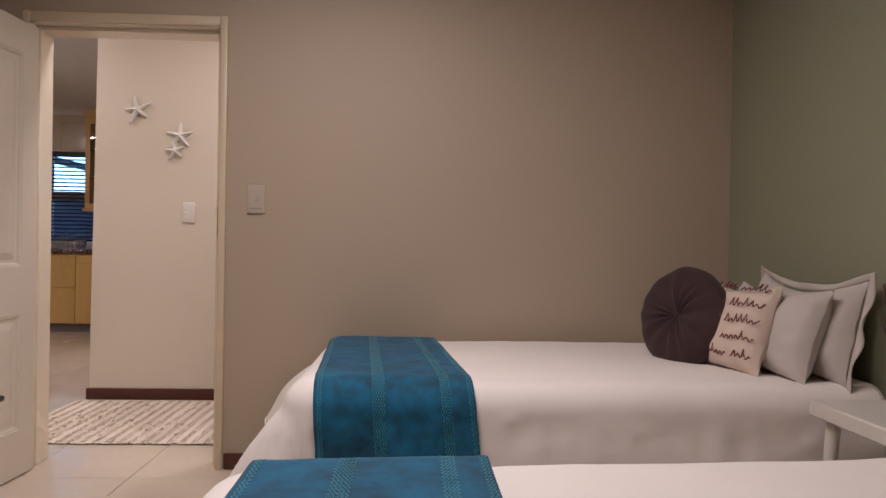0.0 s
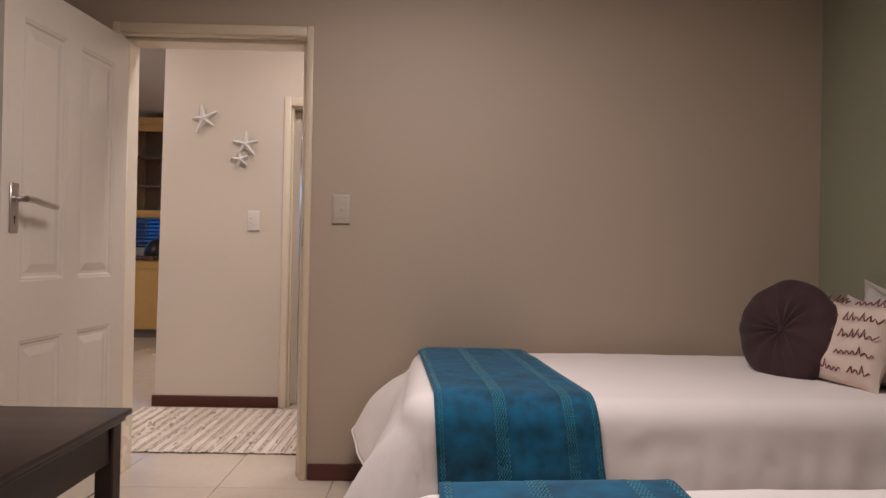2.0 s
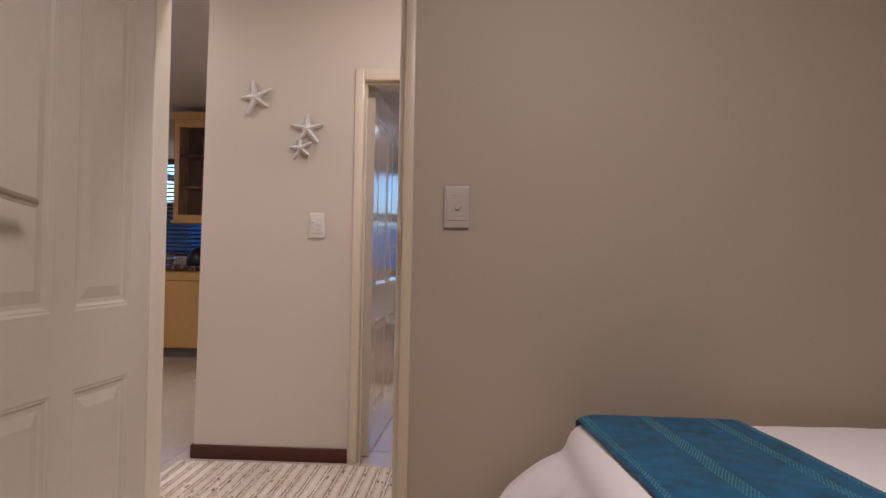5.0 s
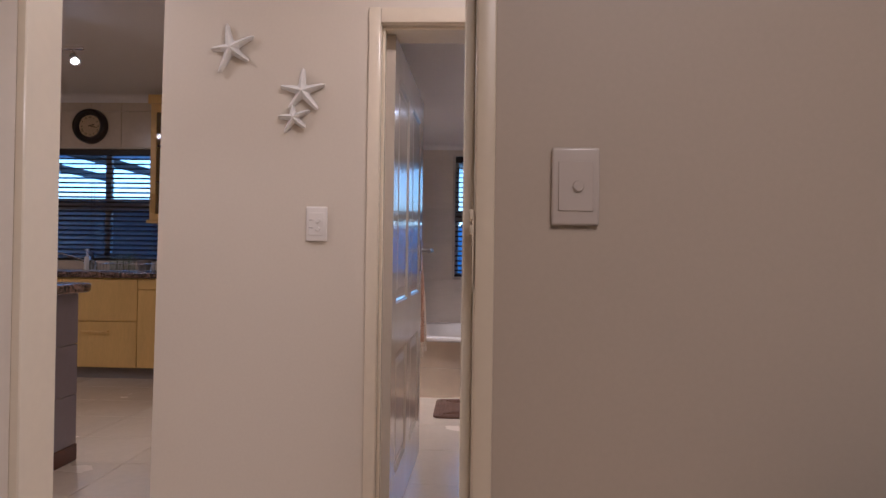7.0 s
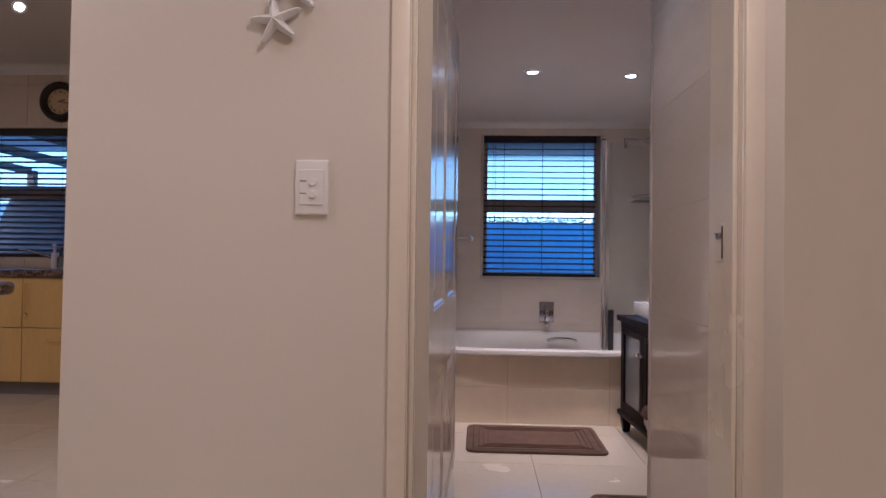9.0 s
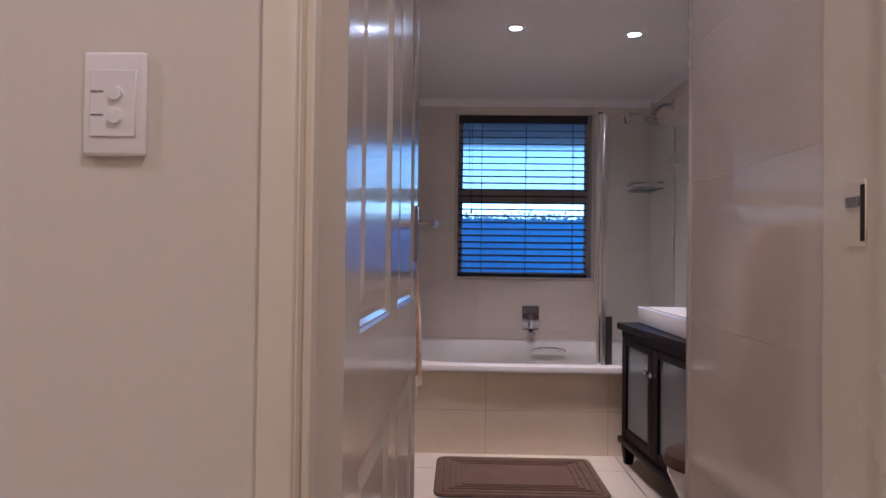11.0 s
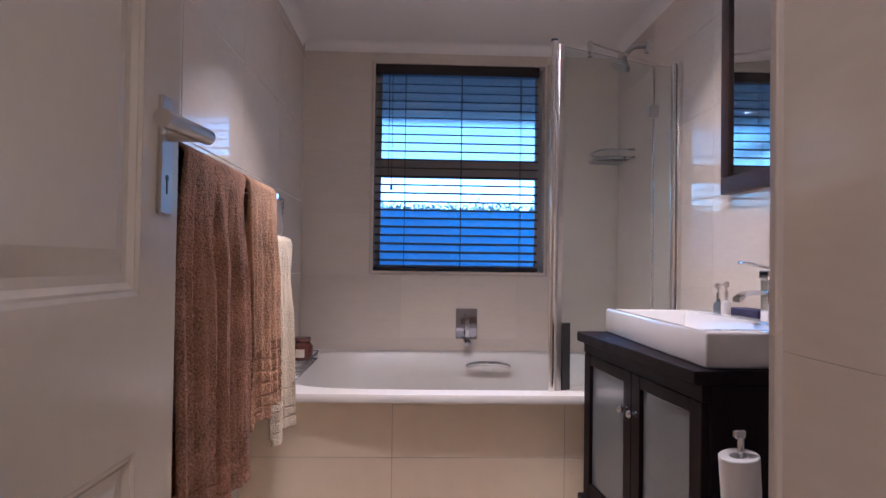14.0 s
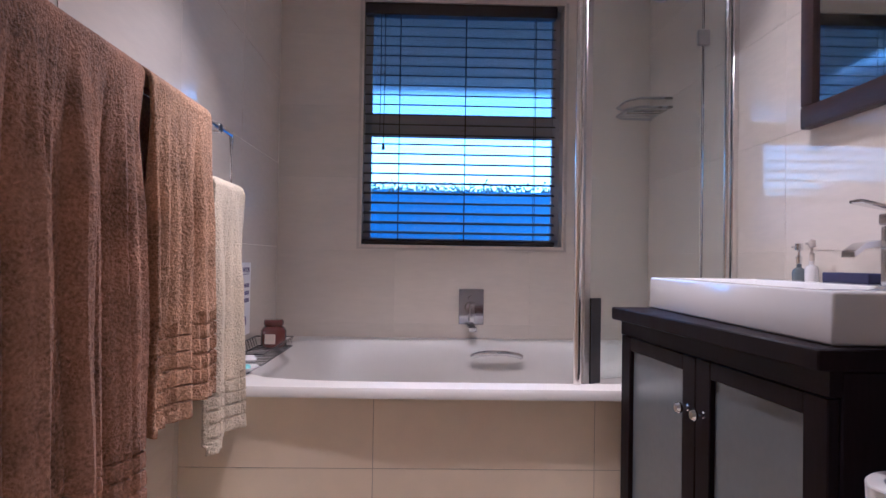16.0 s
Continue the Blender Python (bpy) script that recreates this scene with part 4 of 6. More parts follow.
# ---- bath ----
bath = thing("bathtub", "white acrylic bathtub with a gently bowed front rim", "bathtub", at=(0.35, 4.8, 0))
BX0, BX1, BY0, BY1, BZ = XL, XR, 4.225, YW, 0.478


def tub_ring(k, z, inset, rr):
    """A rounded rectangle loop at height z."""
    x0, x1, y0, y1 = BX0 + inset[0], BX1 - inset[1], BY0 + inset[2], BY1 - inset[3]
    out = []
    for i in range(64):
        a = 2 * math.pi * i / 64 + math.pi / 64
        c, s = math.cos(a), math.sin(a)
        p = 2.0 / rr
        u, v = math.copysign(abs(c) ** p, c), math.copysign(abs(s) ** p, s)
        out.append((x0 + (x1 - x0) * (u + 1) / 2, y0 + (y1 - y0) * (v + 1) / 2, z))
    return out


bm = B()
# rim sheet: outer edge bows towards the room
n = 64
rings = [tub_ring(0, BZ, (0.10, 0.09, 0.085, 0.075), 5), tub_ring(0, BZ - 0.012, (0.112, 0.10, 0.097, 0.087), 5),
         tub_ring(0, BZ - 0.20, (0.19, 0.13, 0.13, 0.12), 4.5), tub_ring(0, BZ - 0.34, (0.30, 0.17, 0.17, 0.16), 4), tub_ring(0, BZ - 0.385, (0.42, 0.25, 0.25, 0.24), 3.5)]
vs = [[bm.verts.new(p) for p in r] for r in rings]
for a, b in zip(vs, vs[1:]):
    for i in range(n):
        j = (i + 1) % n
        bm.faces.new((a[i], a[j], b[j], b[i]))
bm.faces.new(vs[-1])


def rim_out(p):
    cx, cy = (BX0 + BX1) / 2, (BY0 + BY1) / 2
    dx, dy = (p[0] - cx) / ((BX1 - BX0) / 2), (p[1] - cy) / ((BY1 - BY0) / 2)
    k = 1 / max(abs(dx), abs(dy))
    x, y = cx + dx * k * (BX1 - BX0) / 2, cy + dy * k * (BY1 - BY0) / 2
    if dy < 0 and abs(dy) >= abs(dx):
        y -= 0.022 * (1 - dx * dx * k * k)
    return x, y


o1 = [bm.verts.new((*rim_out(p), BZ)) for p in rings[0]]
o2 = [bm.verts.new((rim_out(p)[0], rim_out(p)[1] - (0.006 if p[1] < 4.6 else 0), BZ - 0.010)) for p in rings[0]]
o3 = [bm.verts.new((rim_out(p)[0], rim_out(p)[1] - (0.006 if p[1] < 4.6 else 0), BZ - 0.030)) for p in rings[0]]
for a, b in ((vs[0], o1), (o1, o2), (o2, o3)):
    for i in range(n):
        j = (i + 1) % n
        bm.faces.new((a[i], a[j], b[j], b[i]))
part("tub", bm, M_ACRYLIC, bath)
# grips and overflow
for gx, gy, gz, sgn in ((0.50, 5.375, 0.415, -1), (0.545, 4.365, 0.41, 1)):
    bm = B()
    tube(bm, [(gx - 0.115, gy, gz - 0.006), (gx - 0.095, gy + sgn * 0.018, gz + 0.004), (gx - 0.04, gy + sgn * 0.026, gz + 0.014), (gx + 0.04, gy + sgn * 0.026, gz + 0.014),
              (gx + 0.095, gy + sgn * 0.018, gz + 0.004), (gx + 0.115, gy, gz - 0.006)], 0.013, 12)
    part("grip_handle", bm, M_CHROME, bath, "chrome grip handle")
# tiled front panel under the rim
front = solo("bath_front_panel", bx(XL, BY0 + 0.002, 0, XR, BY0 + 0.06, BZ - 0.03), M_GROUT, kind="structure", smooth=False)

mx = thing("bath_mixer", "chrome bath mixer with a square wall plate and spout", "tap", at=(0.385, YW, 0.63))
part("wall_plate", bx(0.325, YW - 0.008, 0.545, 0.447, YW, 0.718, 0.003), M_DARKCHROME, mx)
bm = B()
cyl(bm, (0.385, YW - 0.008, 0.625), (0.385, YW - 0.052, 0.625), 0.030, seg=24)
part("cartridge", bm, M_DARKCHROME, mx)
part("lever", bx(0.374, YW - 0.075, 0.560, 0.396, YW - 0.050, 0.650, 0.003), M_CHROME, mx)
bm = B()
cyl(bm, (0.385, YW - 0.006, 0.672), (0.385, YW - 0.030, 0.672), 0.014, seg=16)
part("diverter", bm, M_DARKCHROME, mx)
part("spout", bx(0.365, YW - 0.15, 0.522, 0.405, YW, 0.543, 0.003), M_CHROME, mx)

# ---- shower screen ----
sc = thing("shower_screen", "frameless glass shower screen with chrome posts on the bath rim", "shower screen", at=(0.95, 4.44, BZ))
PX, PY, HX, HY = 0.634, 4.30, 1.125, 4.56      # free edge and hinge line of the swung panel
pdir = Vector((HX - PX, HY - PY, 0)).normalized()
pnor = Vector((-pdir.y, pdir.x, 0))


def on_panel(a, b, z0, z1, t, r=0.0):
    """A block along the swung panel, a..b metres from its free edge."""
    bm = bx(a, -t, z0, b, t, z1, r)
    m = Matrix(((pdir.x, pnor.x, 0, PX), (pdir.y, pnor.y, 0, PY), (0, 0, 1, 0), (0, 0, 0, 1)))
    for v in bm.verts:
        v.co = m @ v.co
    return bm


plen = math.hypot(HX - PX, HY - PY)
bm = B()
cyl(bm, (PX, PY, BZ), (PX, PY, 1.868), 0.0132, seg=20)
part("post", bm, M_SATIN, sc, "polished chrome post")
bm = B()
cyl(bm, (PX, PY, 1.868), (PX, PY, 1.876), 0.0140, seg=20)
part("post_cap", bm, M_BLACK, sc, "dark plastic post cap")
part("glazing_channel", on_panel(0.020, 0.046, BZ, 1.862, 0.006, 0.002), M_STEEL, sc)
part("seal", on_panel(0.047, 0.088, BZ, 0.745, 0.009, 0.001), M_STOP, sc, "black rubber seal")
p = part("glass_panel", on_panel(0.031, plen - 0.004, BZ + 0.01, 1.855, 0.004), M_SCREEN, sc)
p.visible_shadow = False
p = part("glass_panel", bx(HX + 0.004, HY - 0.004, BZ + 0.01, 1.226, HY + 0.004, 1.855), M_SCREEN, sc)
p.visible_shadow = False
part("wall_channel", bx(1.226, HY - 0.016, BZ, XR, HY + 0.014, 1.875, 0.004), M_SATIN, sc, "chrome wall channel")
bm = B()
cyl(bm, (1.214, HY - 0.004, BZ), (1.214, HY - 0.004, 1.868), 0.011, seg=16)
part("wall_post", bm, M_SATIN, sc)
for hz in (0.72, 1.655):
    part("hinge", bx(HX - 0.022, HY - 0.014, hz - 0.028, HX + 0.022, HY + 0.011, hz + 0.028, 0.004), M_DULLSTEEL, sc)
bm = B()
tube(bm, [(0.80, 4.40, 1.90), (1.0, 4.62, 1.93), (1.245, 4.80, 1.93)], 0.005, 8)
part("brace_bar", bm, M_CHROME, sc)
part("brace_clip", bx(0.79, 4.385, 1.835, 0.81, 4.41, 1.905, 0.003), M_CHROME, sc)

sh = thing("wall_shower", "chrome shower head on a bent wall arm", "shower head", at=(1.25, 5.0, 2.07))
bm = B()
lathe(bm, [(0.0, -0.014), (0.030, -0.012), (0.034, 0.0)], XR, 5.0, 2.085, 20, "x")
part("wall_flange", bm, M_DULLSTEEL, sh)
bm = B()
tube(bm, [(1.245, 5.0, 2.085), (1.19, 5.0, 2.085), (1.16, 4.995, 2.07), (1.13, 4.99, 2.035)], 0.012, 12)
part("arm", bm, M_DULLSTEEL, sh)
bm = B()
lathe(bm, [(0.012, 0.06), (0.022, 0.04), (0.050, 0.012), (0.052, 0.0), (0.047, -0.005), (0.0, -0.006)], 0, 0, 0, 24)
for v in bm.verts:
    v.co = (pose(1.10, 4.985, 1.972, 0, 26, 0) @ v.co)
part("rose", bm, M_DULLSTEEL, sh, "grey steel spray face")
so = thing("soap_basket", "chrome wire soap basket on the shower wall", "soap basket", at=(1.14, 5.2, 1.6))
bm = B()
for zz in (1.555, 1.595):
    tube(bm, [(1.247, 5.47, zz), (1.10, 5.46, zz), (1.06, 5.41, zz), (1.06, 5.26, zz), (1.10, 5.20, zz), (1.247, 5.19, zz)], 0.006, 6)
for i in range(7):
    yy = 5.22 + 0.036 * i
    tube(bm, [(1.245, yy, 1.555), (1.065, yy, 1.555)], 0.0025, 5)
part("wire_frame", bm, M_DULLSTEEL, so)

# ---- vanity ----
va = thing("vanity_cabinet", "espresso wood vanity with frosted glass doors on tapered feet", "vanity cabinet", at=(0.98, 3.68, 0))
VX, VY0, VY1, VZ = 0.738, 3.238, 4.135, 0.695
part("body", bx(VX + 0.02, VY0, 0.13, 1.245, VY1, VZ, 0.003), M_VWOOD, va)
part("plinth_moulding", bx(VX - 0.018, VY0 - 0.012, 0.105, 1.245, VY1 + 0.012, 0.135, 0.006, 2), M_VWOOD, va)
part("top", bx(0.716, 3.232, VZ, 1.248, 4.155, 0.730, 0.003), M_VWOOD, va, "dark countertop edge")
for ly in (VY0 + 0.003, VY1 - 0.065):
    for lx in (VX - 0.004, 1.18):
        bm = bx(lx, ly, 0.0, lx + 0.06, ly + 0.06, 0.105, 0.002)
        for v in bm.verts:
            if v.co.z < 0.05:
                v.co.x = lx + 0.03 + (v.co.x - lx - 0.03) * 0.62
                v.co.y = ly + 0.03 + (v.co.y - ly - 0.03) * 0.62
        part("foot", bm, M_VWOOD, va)
part("top_rail", bx(VX, VY0, 0.655, VX + 0.02, VY1, VZ), M_VWOOD, va)
for a, b, kn in ((VY0 + 0.004, 3.678, 3.643), (3.682, VY1 - 0.004, 3.717)):
    dd = part("door", bx(VX, a, 0.138, VX + 0.02, a + 0.062, 0.652, 0.002), M_VWOOD, va, "dark framed door with frosted glass")
    part("stile", bx(VX, b - 0.062, 0.138, VX + 0.02, b, 0.652, 0.002), M_VWOOD, dd)
    part("rail", bx(VX + 0.001, a + 0.062, 0.138, VX + 0.02, b - 0.062, 0.19, 0.002), M_VWOOD, dd)
    part("rail", bx(VX + 0.001, a + 0.062, 0.615, VX + 0.02, b - 0.062, 0.652, 0.002), M_VWOOD, dd)
    part("glass", bx(VX + 0.012, a + 0.062, 0.19, VX + 0.018, b - 0.062, 0.615), M_VFROST, dd, "frosted glass pane")
    bm = B()
    lathe(bm, [(0.0, -0.028), (0.009, -0.027), (0.013, -0.021), (0.011, -0.015), (0.005, -0.012), (0.005, -0.002), (0.008, 0.0)], VX, kn, 0.535, 16, "x")
    part("knob", bm, M_CHROME, dd, "round chrome knob")

for ob in [va] + list(va.children_recursive):      # the front runs slightly askew to the wall
    if ob.data:
        for v in ob.data.vertices:
            v.co.x += (-0.014 + 0.060 * (4.12 - v.co.y) / 0.88) * min(1.0, (1.245 - v.co.x) / 0.45)

bs = thing("wash_basin", "white rectangular ceramic basin set on the dark vanity", "basin", at=(1.0, 3.7, 0.73))
SX0, SX1, SY0, SY1, SZ0, SZ1 = 0.803, 1.235, 3.262, 4.135, 0.730, 0.818
bm = B()
ro = [(SX0, SY0), (SX1, SY0), (SX1, SY1), (SX0, SY1)]
ri = [(SX0 + 0.028, SY0 + 0.10), (SX1 - 0.15, SY0 + 0.10), (SX1 - 0.15, SY1 - 0.05), (SX0 + 0.028, SY1 - 0.05)]
rb = [(SX0 + 0.05, SY0 + 0.14), (SX1 - 0.17, SY0 + 0.14), (SX1 - 0.17, SY1 - 0.09), (SX0 + 0.05, SY1 - 0.09)]
lp = [[bm.verts.new((x, y, z)) for x, y in r] for r, z in ((ro, SZ0), (ro, SZ1), (ri, SZ1), (rb, SZ1 - 0.065))]
for a, b in zip(lp, lp[1:]):
    for i in range(4):
        j = (i + 1) % 4
        bm.faces.new((a[i], a[j], b[j], b[i]))
bm.faces.new(lp[0])
bm.faces.new(lp[-1])
bmesh.ops.bevel(bm, geom=list(bm.edges), offset=0.006, segments=3, affect="EDGES", profile=0.5)
part("bowl", bm, M_CERAMIC, bs)
bm = B()
lathe(bm, [(0.0, 0.004), (0.018, 0.004), (0.022, 0.0)], 0.94, 3.72, SZ1 - 0.0655, 16)
part("drain", bm, M_CHROME, bs)

tp = thing("basin_tap", "square chrome basin mixer with a flat lever", "tap", at=(1.13, 3.565, SZ1))
TXc, TYc = 1.140, 3.585
part("column", bx(TXc - 0.024, TYc - 0.024, SZ1, TXc + 0.024, TYc + 0.024, SZ1 + 0.125, 0.003), M_CHROME, tp)
part("cap", bx(TXc - 0.027, TYc - 0.027, SZ1 + 0.127, TXc + 0.027, TYc + 0.027, SZ1 + 0.152, 0.003), M_CHROME, tp)
bm = B()
for w0, pts in ((0.022, [(-0.02, 0.088), (-0.055, 0.094), (-0.085, 0.088), (-0.108, 0.070)]),):
    prev = None
    for dx, dz in pts:
        ring = [bm.verts.new((TXc + dx, TYc + s * w0, SZ1 + dz + h)) for s, h in ((-1, 0), (1, 0), (1, -0.012), (-1, -0.012))]
        if prev:
            for i in range(4):
                j = (i + 1) % 4
                bm.faces.new((prev[i], prev[j], ring[j], ring[i]))
        else:
            bm.faces.new(ring)
        prev = ring
    bm.faces.new(prev)
part("spout", bm, M_CHROME, tp)
bm = bx(-0.085, -0.018, -0.004, 0.0, 0.018, 0.004, 0.002)
for v in bm.verts:
    v.co = pose(TXc - 0.012, TYc, SZ1 + 0.160, 0, 10, 0) @ v.co
part("lever", bm, M_CHROME, tp)


def pump_bottle(x, y, z, r, h, body, top, label, caddy=False):
    b = thing("soap_dispenser", label, "soap dispenser", at=(x, y, z))
    bm = B()
    lathe(bm, [(0.0, 0.0), (r, 0.0), (r, h), (r * 0.8, h + 0.008), (r * 0.36, h + 0.012), (r * 0.36, h + 0.022), (0, h + 0.022)], x, y, z, 24)
    body_ob = part("bottle", bm, body, b)
    bm = B()
    lathe(bm, [(0.0, h + 0.022), (r * 0.45, h + 0.022), (r * 0.45, h + 0.042), (r * 0.2, h + 0.046), (r * 0.2, h + 0.058), (r * 0.6, h + 0.06), (r * 0.55, h + 0.078), (0, h + 0.08)], x, y, z, 18)
    part("pump", bm, top, b)
    tube_bm = B()
    tube(tube_bm, [(x, y, z + h + 0.07), (x - r * 1.1, y, z + h + 0.068)], r * 0.16, 8)
    part("nozzle", tube_bm, top, b)
    return b


pb = pump_bottle(1.15, 3.415, SZ1 + 0.004, 0.033, 0.105, M_CERAMIC, M_PLASTIC, "white soap dispenser in a chrome ring on the basin")
for i in range(4):
    part("print_line", bx(1.1165, 3.400, SZ1 + 0.045 + 0.012 * i, 1.1180, 3.428 - 0.004 * (i % 2), SZ1 + 0.048 + 0.012 * i), M_KICK, pb)
hold = thing("dispenser_holder", "round chrome holder under the white soap dispenser", "holder", at=(1.15, 3.415, SZ1))
bm = B()
lathe(bm, [(0.0, 0.0), (0.040, 0.0), (0.041, 0.028), (0.038, 0.03), (0.0365, 0.004), (0.0, 0.0035)], 1.15, 3.415, SZ1, 28)
part("cup", bm, M_CHROME, hold)
pump_bottle(1.19, 3.99, 0.73 + 0.088, 0.017, 0.03, M_CERAMIC, M_PLASTIC, "small white pump bottle at the back of the basin")
pump_bottle(1.19, 4.05, 0.73 + 0.088, 0.018, 0.022, M_VFROST, M_CHROME, "small clear bottle with a silver cap on the basin")
solo("soap_box", bx(1.165, 3.72, SZ1, 1.225, 3.90, SZ1 + 0.024, 0.002), M_NAVY, "flat navy blue box on the back of the basin", "box")

mi = thing("wall_mirror", "rectangular mirror in a broad dark wooden frame", "mirror", at=(XR, 3.66, 1.6))
MY0, MY1, MZ0, MZ1 = 3.25, 4.10, 1.243, 2.06
for a, b, c, d in ((MY0, MZ0, MY1, MZ0 + 0.062), (MY0, MZ1 - 0.062, MY1, MZ1), (MY0, MZ0 + 0.062, MY0 + 0.062, MZ1 - 0.062), (MY1 - 0.062, MZ0 + 0.062, MY1, MZ1 - 0.062)):
    part("frame", bx(XR - 0.034, a, b, XR, c, d, 0.006, 2), M_FRAMEWOOD, mi)
part("mirror_glass", bx(XR - 0.022, MY0 + 0.062, MZ0 + 0.062, XR - 0.004, MY1 - 0.062, MZ1 - 0.062), M_MIRROR, mi)

# ---- toilet, paper stand, mats ----
to = thing("toilet", "white toilet with a brown padded lid cover", "toilet", at=(0.9, 2.74, 0))
bm = B()
def oval(cx, cy, rx, ry, z, k=40):
    return [(cx + rx * math.cos(2 * math.pi * i / k) * (1.0 if math.cos(2 * math.pi * i / k) < 0 else 0.85), cy + ry * math.sin(2 * math.pi * i / k), z) for i in range(k)]
def loft(bm, loops, cap0=True, cap1=True):
    vs = [[bm.verts.new(p) for p in l] for l in loops]
    k = len(loops[0])
    for a, b in zip(vs, vs[1:]):
        for i in range(k):
            j = (i + 1) % k
            bm.faces.new((a[i], a[j], b[j], b[i]))
    if cap0:
        bm.faces.new(vs[0])
    if cap1:
        bm.faces.new(vs[-1])
    return bm
loft(bm, [oval(0.88, 2.74, 0.20, 0.11, 0), oval(0.88, 2.74, 0.19, 0.10, 0.12), oval(0.84, 2.74, 0.25, 0.15, 0.26), oval(0.82, 2.74, 0.28, 0.185, 0.37), oval(0.82, 2.74, 0.28, 0.185, 0.395)])
part("bowl", bm, M_CERAMIC, to)
bm = B()
loft(bm, [oval(0.82, 2.74, 0.285, 0.19, 0.397), oval(0.82, 2.74, 0.295, 0.20, 0.41), oval(0.82, 2.74, 0.285, 0.19, 0.435), oval(0.82, 2.74, 0.22, 0.13, 0.448)])
part("lid_cover", bm, M_MAT, to, "brown plush lid cover")
part("cistern", bx(1.06, 2.54, 0.38, 1.245, 2.94, 0.76, 0.02, 3), M_CERAMIC, to)
ps = thing("toilet_roll_stand", "chrome stand holding a roll of white toilet paper", "toilet roll stand", at=(0.834, 3.146, 0))
bm = B()
lathe(bm, [(0.0, 0.0), (0.048, 0.0), (0.048, 0.012), (0.0, 0.014)], 0.834, 3.146, 0, 24)
cyl(bm, (0.834, 3.146, 0.01), (0.834, 3.146, 0.606), 0.008, seg=12)
part("post", bm, M_CHROME, ps)
part("finial", bx(0.818, 3.138, 0.592, 0.844, 3.154, 0.612, 0.003), M_CHROME, ps)
bm = B()
lathe(bm, [(0.019, 0.0), (0.043, 0.0), (0.044, 0.10), (0.042, 0.102), (0.021, 0.102), (0.019, 0.10), (0.019, 0.0)], 0, 0, 0, 28)
for v in bm.verts:
    v.co = pose(0.836, 3.146, 0.456, 5, -6, 0) @ v.co
part("paper_roll", bm, M_PAPER, ps, "white toilet paper roll")


def floor_mat(name, x0, y0, x1, y1, h, label, ridges):
    m = thing(name, label, "bath mat", at=((x0 + x1) / 2, (y0 + y1) / 2, 0))
    def rr(ins, z, rad):
        out = []
        for cx, cy, a0 in ((x1 - rad, y1 - rad, 0), (x0 + rad, y1 - rad, 90), (x0 + rad, y0 + rad, 180), (x1 - rad, y0 + rad, 270)):
            for k in range(6):
                a = radians(a0 + 18 * k)
                out.append((cx + (rad - ins) * math.cos(a), cy + (rad - ins) * math.sin(a), z))
        return out
    loops = [rr(0.004, 0.001, 0.05), rr(0.0, h * 0.5, 0.05), rr(0.006, h, 0.05)]
    for k in range(ridges):
        b = 0.03 + 0.022 * k
        loops += [rr(b, h, 0.05), rr(b + 0.004, h - 0.005, 0.05), rr(b + 0.009, h - 0.005, 0.05), rr(b + 0.013, h, 0.05)] if b + 0.013 < 0.049 else []
    bm = B()
    loft(bm, loops)
    part("base", bm, M_MAT, m)
    for k in range(ridges):
        b = 0.075 + 0.028 * k
        bm = B()
        q = [(x0 + b, y0 + b, h), (x1 - b, y0 + b, h), (x1 - b, y1 - b, h), (x0 + b, y1 - b, h)]
        tube(bm, q, 0.006, 6, True)
        part("ridge", bm, M_MAT, m)
    return m


floor_mat("bath_mat", -0.245, 3.54, 0.55, 4.125, 0.016, "brown plush bath mat with ridged border on the tiles", 3)
floor_mat("toilet_mat", 0.33, 2.42, 0.80, 2.90, 0.014, "brown plush mat in front of the toilet", 1)

# ---- towel rail, towels, ring ----
rl = thing("towel_rail", "chrome towel rail standing off the tiled wall", "towel rail", at=(XL, 3.4, 1.18))
RXc, RZc = -0.392, 1.176
bm = B()
cyl(bm, (RXc, 2.962, RZc), (RXc, 3.888, RZc), 0.009, seg=14)
part("bar", bm, M_CHROME, rl)
for yy in (2.965, 3.885):
    part("bracket", bx(XL, yy - 0.010, RZc - 0.012, RXc + 0.010, yy + 0.010, RZc + 0.012, 0.003), M_CHROME, rl)
rl2 = part("back_bar", cyl(B(), (RXc - 0.08, 2.965, RZc - 0.004), (RXc - 0.08, 3.885, RZc - 0.004), 0.008, seg=12), M_CHROME, rl)


